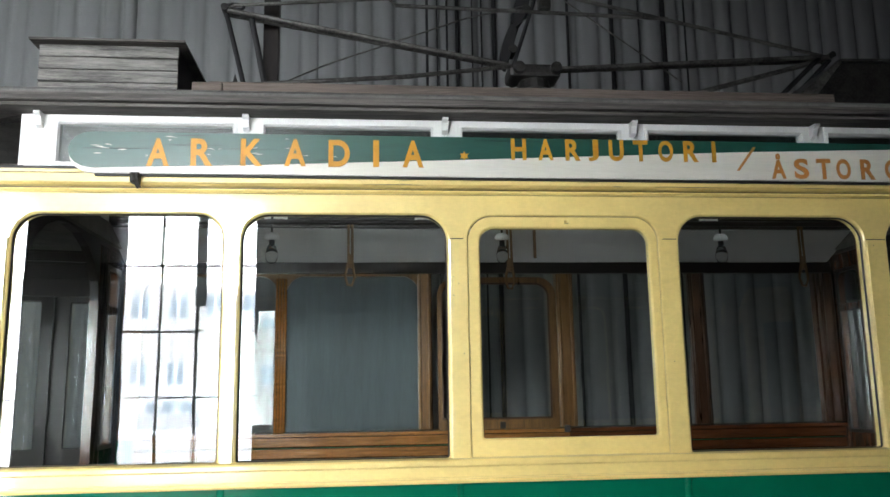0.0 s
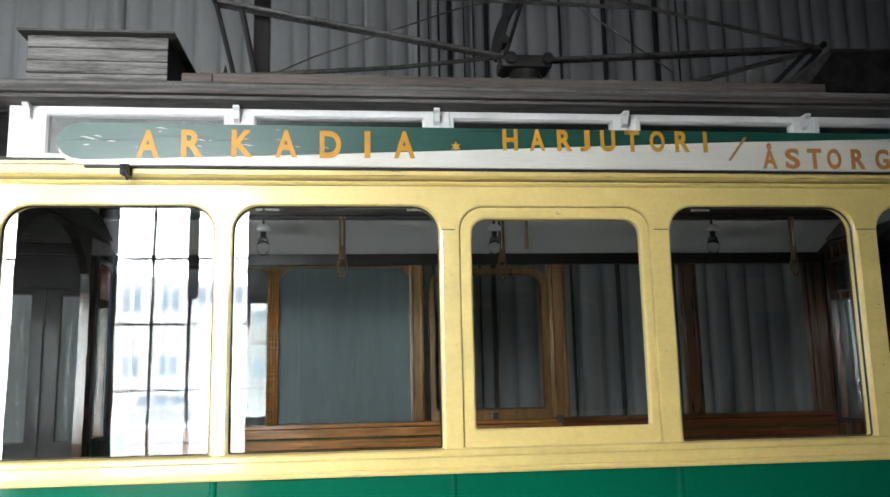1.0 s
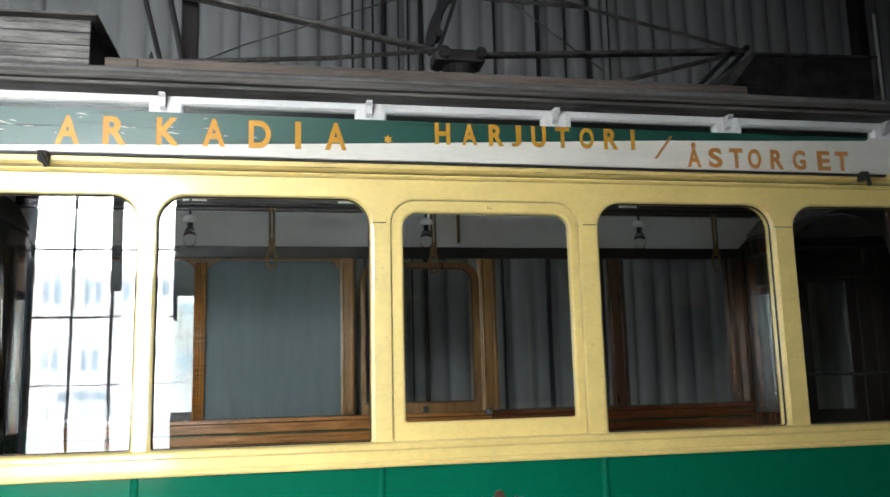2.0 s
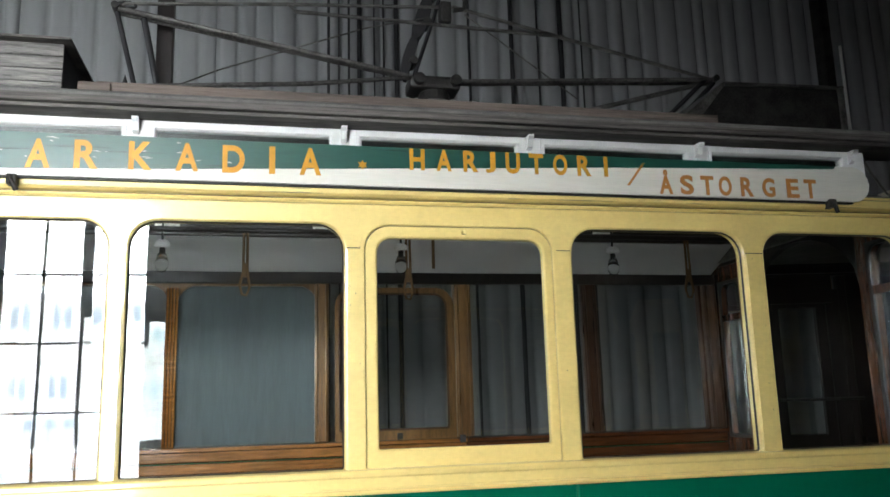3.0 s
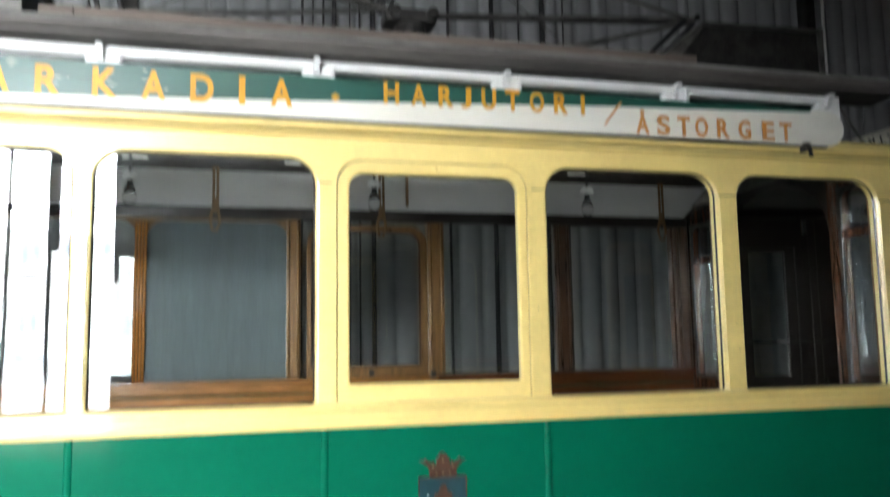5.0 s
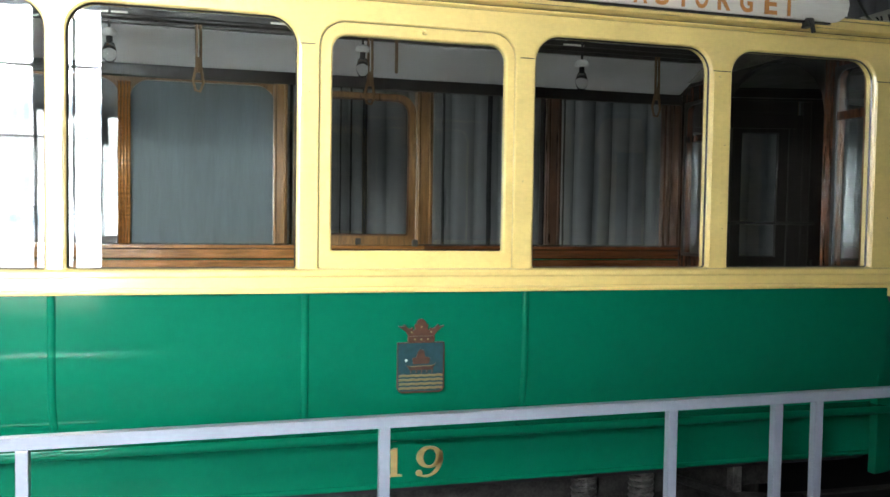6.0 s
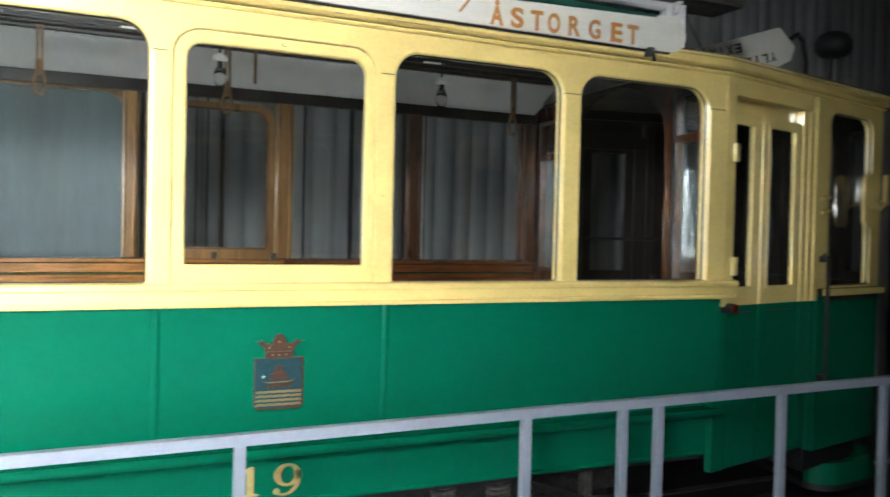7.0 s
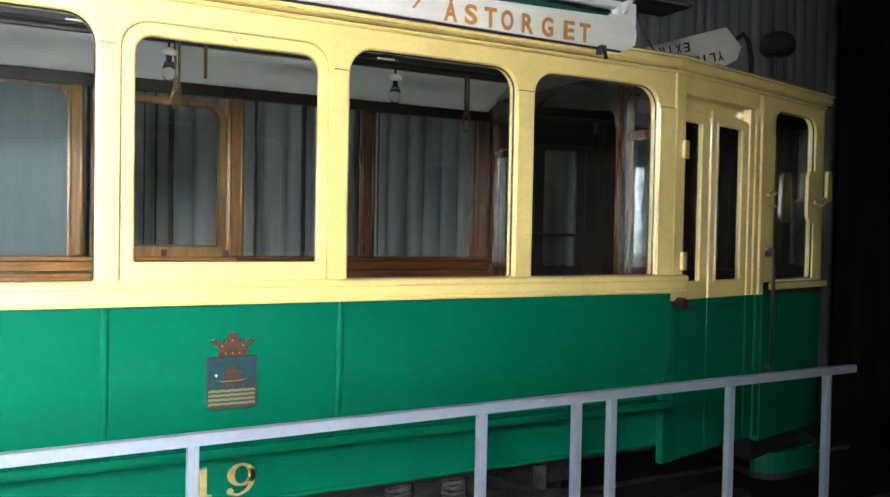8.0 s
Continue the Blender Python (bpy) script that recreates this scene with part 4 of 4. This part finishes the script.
part("boat_wale", plate([(0.392, 1.131), (0.405, 1.1275), (0.478, 1.1290), (0.492, 1.134), (0.478, 1.1315), (0.405, 1.130)], -0.012, -0.0102), WAVE, crest)

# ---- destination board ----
# Outline and letters are scaled about the eye to fit the camera's view.
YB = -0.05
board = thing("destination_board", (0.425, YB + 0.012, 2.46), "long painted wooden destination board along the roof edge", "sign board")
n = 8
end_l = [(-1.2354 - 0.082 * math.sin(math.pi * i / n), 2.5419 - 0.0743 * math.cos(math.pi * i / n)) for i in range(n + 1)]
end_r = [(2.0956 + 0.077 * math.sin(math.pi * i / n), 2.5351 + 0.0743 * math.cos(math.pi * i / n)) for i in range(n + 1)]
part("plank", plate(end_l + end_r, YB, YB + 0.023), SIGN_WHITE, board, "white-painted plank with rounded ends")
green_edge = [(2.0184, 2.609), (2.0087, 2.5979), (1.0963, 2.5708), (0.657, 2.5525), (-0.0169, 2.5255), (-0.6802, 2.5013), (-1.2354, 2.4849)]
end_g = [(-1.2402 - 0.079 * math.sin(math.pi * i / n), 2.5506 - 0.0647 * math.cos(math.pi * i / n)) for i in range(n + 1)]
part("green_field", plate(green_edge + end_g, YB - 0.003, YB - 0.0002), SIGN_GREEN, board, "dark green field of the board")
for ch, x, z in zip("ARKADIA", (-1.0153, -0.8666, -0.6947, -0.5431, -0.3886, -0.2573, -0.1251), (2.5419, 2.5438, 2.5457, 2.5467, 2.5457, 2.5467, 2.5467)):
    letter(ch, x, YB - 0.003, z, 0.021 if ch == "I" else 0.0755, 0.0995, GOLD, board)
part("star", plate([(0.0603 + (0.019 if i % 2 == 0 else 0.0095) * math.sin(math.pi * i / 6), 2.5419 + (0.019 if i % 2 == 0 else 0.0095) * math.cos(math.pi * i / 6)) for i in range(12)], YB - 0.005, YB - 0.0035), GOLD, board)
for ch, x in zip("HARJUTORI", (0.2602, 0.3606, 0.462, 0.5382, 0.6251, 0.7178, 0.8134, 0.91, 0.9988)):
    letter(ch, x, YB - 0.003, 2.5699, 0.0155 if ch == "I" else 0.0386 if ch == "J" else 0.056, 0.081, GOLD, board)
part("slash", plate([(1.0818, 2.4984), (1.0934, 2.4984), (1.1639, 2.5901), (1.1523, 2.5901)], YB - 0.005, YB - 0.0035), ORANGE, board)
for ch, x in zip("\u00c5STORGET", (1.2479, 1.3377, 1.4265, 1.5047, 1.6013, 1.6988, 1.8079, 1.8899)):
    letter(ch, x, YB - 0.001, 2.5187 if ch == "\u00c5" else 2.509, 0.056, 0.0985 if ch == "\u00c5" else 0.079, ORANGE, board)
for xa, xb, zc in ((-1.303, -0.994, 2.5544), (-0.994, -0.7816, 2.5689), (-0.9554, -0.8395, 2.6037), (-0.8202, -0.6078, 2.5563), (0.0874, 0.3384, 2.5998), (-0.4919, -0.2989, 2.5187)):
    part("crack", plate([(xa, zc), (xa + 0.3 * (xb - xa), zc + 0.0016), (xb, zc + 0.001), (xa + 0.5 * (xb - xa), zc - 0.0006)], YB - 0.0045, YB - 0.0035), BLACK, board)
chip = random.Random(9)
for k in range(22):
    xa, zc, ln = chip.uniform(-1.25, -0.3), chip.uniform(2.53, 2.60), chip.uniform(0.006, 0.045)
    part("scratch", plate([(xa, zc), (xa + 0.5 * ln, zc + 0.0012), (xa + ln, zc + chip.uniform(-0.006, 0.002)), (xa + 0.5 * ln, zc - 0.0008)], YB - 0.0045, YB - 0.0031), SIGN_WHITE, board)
# Black strip paints the shaded gap between board and cornice.
part("gap_shade_strip", plate([(-1.2257, 2.4588), (2.0859, 2.4521), (2.0859, 2.4580), (-1.2257, 2.4648)], YB - 0.001, YB + 0.022), BLACK, board, "black strip painted as the shaded gap under the board")
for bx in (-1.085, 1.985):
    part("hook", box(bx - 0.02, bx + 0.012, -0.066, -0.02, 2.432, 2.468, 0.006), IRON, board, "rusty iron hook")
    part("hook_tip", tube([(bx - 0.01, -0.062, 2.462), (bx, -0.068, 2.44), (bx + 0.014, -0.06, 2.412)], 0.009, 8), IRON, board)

# ---- things on the roof ----
crate = thing("roof_crate", (-1.43, 0.94, 3.0), "weathered grey plank box on the tram roof", "box")
for k in range(4):
    part("plank", box(-1.725, -1.128, 0.645, 0.665, 3.012 + 0.058 * k, 3.066 + 0.058 * k, 0.004), OLD_WOOD, crate)
    part("plank", box(-1.725, -1.128, 1.215, 1.235, 3.012 + 0.058 * k, 3.066 + 0.058 * k, 0.004), OLD_WOOD, crate)
# Ends are black: the shade on the box's side is put into colour.
part("shaded_end_board", box(-1.148, -1.130, 0.666, 1.214, 3.012, 3.243, 0.003), BLACK, crate)
part("shaded_end_board", box(-1.723, -1.705, 0.666, 1.214, 3.012, 3.243, 0.003), BLACK, crate)
part("lid", box(-1.76, -1.095, 0.61, 1.27, 3.246, 3.258, 0.003), ROOF_WOOD, crate, "thin sheet lid overhanging the box")
part("runner", box(-1.70, -1.15, 0.66, 0.72, 2.955, 3.011, 0), ROOF_WOOD, crate)

res = thing("resistor_cover", (2.3, 0.93, 3.0), "dark sheet-metal equipment cover with a slanted end", "equipment box")
part("shell", plate([(1.77, 2.96), (1.99, 3.245), (2.66, 3.262), (2.68, 2.96)], 0.655, 1.205), IRON, res)
part("lid_edge", plate([(1.67, 3.0), (1.985, 3.258), (2.69, 3.275), (2.69, 3.263), (1.995, 3.246), (1.79, 3.0)], 0.63, 1.23), STEEL, res)
part("corner_strip", box(2.665, 2.69, 0.635, 0.655, 2.99, 3.265, 0.003), STEEL, res)

pan = thing("pantograph", (0.55, 0.95, 3.06), "folded iron tram pantograph with thin tube arms", "pantograph")
part("base_casting", lathe([(0.17, 0.0), (0.17, 0.13), (0.14, 0.16), (0.09, 0.185), (0.08, 0.235), (0.05, 0.26), (0.0, 0.26)], (0.545, 0.95, 2.99), 16), IRON, pan)
part("hub", box(0.41, 0.67, 0.87, 1.03, 3.235, 3.30, 0.018), IRON, pan)
for hx in (0.455, 0.64):
    part("pivot", tube([(hx, 0.84, 3.272), (hx, 1.06, 3.272)], 0.028, 14), IRON, pan)
for dy in (-0.012, 0.012):
    part("lower_arm", tube([(0.42, 0.95 + dy, 3.315), (-0.97, 0.95 + dy * 2, 3.562)], 0.013), STEEL, pan)
    part("lower_arm", tube([(0.66, 0.95 + dy, 3.300), (2.12, 0.95 + dy * 2, 3.398)], 0.013), STEEL, pan)
part("upper_arm", tube([(-0.983, 0.95, 3.575), (-0.94, 0.95, 3.60), (-0.2, 0.95, 3.66), (0.655, 0.95, 3.715)], 0.009), STEEL, pan)
part("upper_arm", tube([(0.655, 0.95, 3.719), (2.124, 0.95, 3.405)], 0.010), STEEL, pan)
part("stay", tube([(0.42, 0.88, 3.285), (-0.1, 0.77, 3.175), (-0.78, 0.64, 3.070)], 0.011), STEEL, pan)
part("stay", tube([(2.10, 0.95, 3.39), (1.343, 0.90, 3.165)], 0.013), STEEL, pan)
part("brace", tube([(-0.983, 0.95, 3.568), (-0.835, 0.93, 2.98)], 0.012), BLACK, pan)
part("brace", tube([(-0.858, 0.95, 3.53), (-0.745, 0.98, 2.98)], 0.015), BLACK, pan)
part("brace", tube([(2.06, 0.93, 3.39), (1.62, 0.90, 2.98)], 0.013), BLACK, pan)
part("brace", tube([(2.13, 0.95, 3.39), (1.72, 0.95, 2.98)], 0.013), BLACK, pan)
part("end_joint", tube([(-0.983, 0.90, 3.57), (-0.983, 1.0, 3.57)], 0.018), IRON, pan)
part("end_joint", tube([(2.124, 0.90, 3.402), (2.124, 1.0, 3.402)], 0.017), IRON, pan)
part("contact_bow", tube([(-0.14, 0.95, 3.665), (-0.175, 0.95, 3.65), (-0.15, 0.95, 3.625), (0.4, 0.95, 3.615), (1.264, 0.95, 3.597)], 0.010), STEEL, pan, "bent contact bow")
part("eye_loop", tube([(-0.94 + 0.045 * math.cos(a / 10 * 2 * math.pi), 0.95, 3.592 + 0.016 * math.sin(a / 10 * 2 * math.pi)) for a in range(11)], 0.007, 8), BLACK, pan)
part("spike", lathe([(0.018, 0.0), (0.012, 0.03), (0.0, 0.07)], (-0.88, 0.66, 3.055), 10), BLACK, pan)
part("top_clamp", box(0.585, 0.645, 0.92, 0.99, 3.62, 3.735, 0.012), IRON, pan)
part("top_pin", tube([(0.66, 0.95, 3.70), (0.72, 0.95, 3.71), (0.725, 0.95, 3.77)], 0.014), IRON, pan)
part("thin_stay", tube([(-0.72, 0.66, 3.062), (-0.5, 0.90, 3.275), (0.203, 0.95, 3.565), (0.5, 0.95, 3.64)], 0.004, 6), STEEL, pan)
part("thin_stay", tube([(0.72, 0.95, 3.68), (1.32, 0.95, 3.25)], 0.004, 6), STEEL, pan)

pulley = thing("rope_tackle", (0.5, 1.0, 3.30), "black pulley tackle standing over the pantograph hub", "pulley")
part("strap", tube([(0.405, 1.0, 3.31), (0.50, 1.0, 3.62), (0.63, 1.0, 4.05)], 0.010), BLACK, pulley)
part("strap", tube([(0.45, 0.98, 3.33), (0.56, 0.98, 3.66), (0.67, 0.98, 4.05)], 0.010), BLACK, pulley)


def link(cx, cz, half, wide, lean):
    """A long lens-shaped link leaning to the right."""
    pts = []
    for i in range(16):
        a = 2 * math.pi * i / 16
        u, v = wide * math.cos(a), half * math.sin(a)
        pts.append((cx + u * math.cos(lean) + v * math.sin(lean), cz - u * math.sin(lean) + v * math.cos(lean)))
    return plate(pts, 0.955, 1.025)


for cx, cz, half, wide in ((0.425, 3.44, 0.12, 0.028), (0.50, 3.66, 0.13, 0.036), (0.585, 3.90, 0.15, 0.045)):
    part("link", link(cx, cz, half, wide, 0.28), BLACK, pulley)
    part("sheave", tube([(cx + 0.02, 0.945, cz - 0.03), (cx + 0.02, 1.035, cz - 0.03)], 0.022, 14), IRON, pulley)
part("cable", tube([(0.63, 1.0, 4.05), (1.2, 1.0, 5.96)], 0.008), BLACK, pulley)
hang = tagged(make("hanging_post", box(-0.815, -0.735, 1.06, 1.12, 2.96, 5.95, 0.006), DARK_WOOD), "dark brown post standing behind the pantograph", "post")

# ---- dark rods and rail at the curtain ----
# Rods stand in for ropes; past x 1.4, for shaded curtain creases.
for xw, r in ((0.214, 0.012), (0.30, 0.006), (0.384, 0.01), (0.472, 0.018), (0.60, 0.006), (0.681, 0.008), (0.791, 0.02), (1.434, 0.012), (1.824, 0.02), (2.07, 0.008), (2.29, 0.022), (2.486, 0.008)):
    tagged(make("dark_line_rod", tube([(xw, 3.57, 0.02), (xw, 3.57, 5.66)], r, 8), BLACK), "thin dark rod in place of the ropes and shaded creases at the curtain", "pipe", "pipes before the curtain")
tagged(make("trim", box(-9.9, 9.9, 3.50, 3.72, 5.68, 5.78, 0.01), HALL_DARK), "dark steel beam along the top of the wall", "beam", kind="structure")
rail_top = thing("curtain_rail", (3.4, 3.62, 5.62), "thin steel curtain rail with a row of bright gliders", "curtain rail")
part("track", box(-6.0, 9.5, 3.60, 3.635, 5.625, 5.675, 0.003), IRON, rail_top)
for k in range(62):
    part("glider", box(-1.2 + 0.118 * k - 0.008, -1.2 + 0.118 * k + 0.008, 3.575, 3.60, 5.598, 5.63, 0.003), PORCELAIN if k % 5 else STEEL, rail_top)
tagged(make("trim", box(-9.9, 9.9, 2.9, 3.3, 5.80, 5.94, 0.01), IRON), "dark roof girder", "beam", kind="structure")
# Dark upright added where a curtain fold lies in shade.
post = thing("dark_fold_upright", (5.05, 3.4, 0), "dark upright added in place of a shaded curtain fold", "column")
part("shaft", box(4.94, 5.03, 3.46, 3.60, 0, 5.67, 0.005), IRON, post)
part("pipe", tube([(5.08, 3.42, 0), (5.08, 3.42, 4.95)], 0.014), WHITE, post, "thin pale conduit")

# ---- upturned signboard on the platform roof ----
es = thing("spare_signboard", (3.5, 0.93, 2.6), "spare white signboard lying upside down on the roof", "sign board")
part("panel", plate([(3.06, 2.60), (3.075, 2.775), (3.70, 2.975), (3.725, 2.972), (3.85, 2.872), (3.815, 2.785), (3.55, 2.66)], 0.90, 0.925), SIGN_WHITE, es)
for word, xs, zs in (("EXTR", 3.385, 2.812), ("YLIM", 3.668, 2.792)):
    for k, ch in enumerate(word):
        cx, cz = xs - 0.066 * k, zs - 0.018 * k
        lt = letter(ch, cx, 0.899, cz, 0.014 if ch == "I" else 0.046, 0.056, BLACK, es, 0.02, True)
        lt.data.transform(Matrix.Translation((cx, 0, cz)) @ Matrix.Rotation(radians(-16), 4, "Y") @ Matrix.Translation((-cx, 0, -cz)))

# ---- dark lamp on the platform roof ----
rlamp = thing("roof_lamp", (4.22, 0.95, 2.52), "dark unlit headlamp on a short stem above the platform", "lamp")
part("stem", tube([(4.22, 0.95, 2.50), (4.22, 0.95, 2.88)], 0.014), IRON, rlamp)
part("stem", tube([(4.29, 0.95, 2.50), (4.29, 0.95, 2.87)], 0.010), STEEL, rlamp)
part("housing", lathe([(0.03, 0.0), (0.085, 0.015), (0.112, 0.05), (0.115, 0.10), (0.085, 0.15), (0.04, 0.17), (0.0, 0.175)], (4.24, 0.95, 2.855), 24), BLACK, rlamp, smooth=True)
part("bracket", tube([(3.84, 0.95, 2.92), (3.92, 0.95, 2.97), (3.97, 0.95, 2.93), (4.0, 0.95, 2.80), (4.0, 0.95, 2.60)], 0.016), IRON, rlamp)

# ---- railing in front of the tram ----
rl = thing("railing", (0.5, -0.66, 0), "grey painted steel railing in front of the tram", "railing")


def rail_y(x):
    return -0.582 + 0.031 * x


part("top_rail", plate([(-4.2, rail_y(-4.2) - 0.016), (3.09, rail_y(3.09) - 0.016), (3.09, rail_y(3.09) + 0.016), (-4.2, rail_y(-4.2) + 0.016)], 1.068, 1.10, lambda u, w, v: Vector((u, v, w))), RAIL_GREY, rl)
for px in (-3.2, -2.3, -1.4, -0.72, 0.205, 1.13, 1.524, 1.684, 2.299, 2.906):
    part("rail_post", box(px - 0.0155, px + 0.0155, rail_y(px) - 0.014, rail_y(px) + 0.014, 0, 1.067, 0.003), RAIL_GREY, rl)
    part("base_plate", box(px - 0.06, px + 0.06, rail_y(px) - 0.06, rail_y(px) + 0.06, 0.0, 0.012, 0.002), RAIL_GREY, rl)

rb = thing("railing", (4.75, 0.9, 0), "short grey railing across the track end", "railing")
part("top_rail", box(4.735, 4.765, 1.0, 2.2, 1.068, 1.10, 0.004), RAIL_GREY, rb)
for py in (1.6, 2.18):
    part("rail_post", box(4.737, 4.763, py - 0.014, py + 0.014, 0, 1.067, 0.003), RAIL_GREY, rb)

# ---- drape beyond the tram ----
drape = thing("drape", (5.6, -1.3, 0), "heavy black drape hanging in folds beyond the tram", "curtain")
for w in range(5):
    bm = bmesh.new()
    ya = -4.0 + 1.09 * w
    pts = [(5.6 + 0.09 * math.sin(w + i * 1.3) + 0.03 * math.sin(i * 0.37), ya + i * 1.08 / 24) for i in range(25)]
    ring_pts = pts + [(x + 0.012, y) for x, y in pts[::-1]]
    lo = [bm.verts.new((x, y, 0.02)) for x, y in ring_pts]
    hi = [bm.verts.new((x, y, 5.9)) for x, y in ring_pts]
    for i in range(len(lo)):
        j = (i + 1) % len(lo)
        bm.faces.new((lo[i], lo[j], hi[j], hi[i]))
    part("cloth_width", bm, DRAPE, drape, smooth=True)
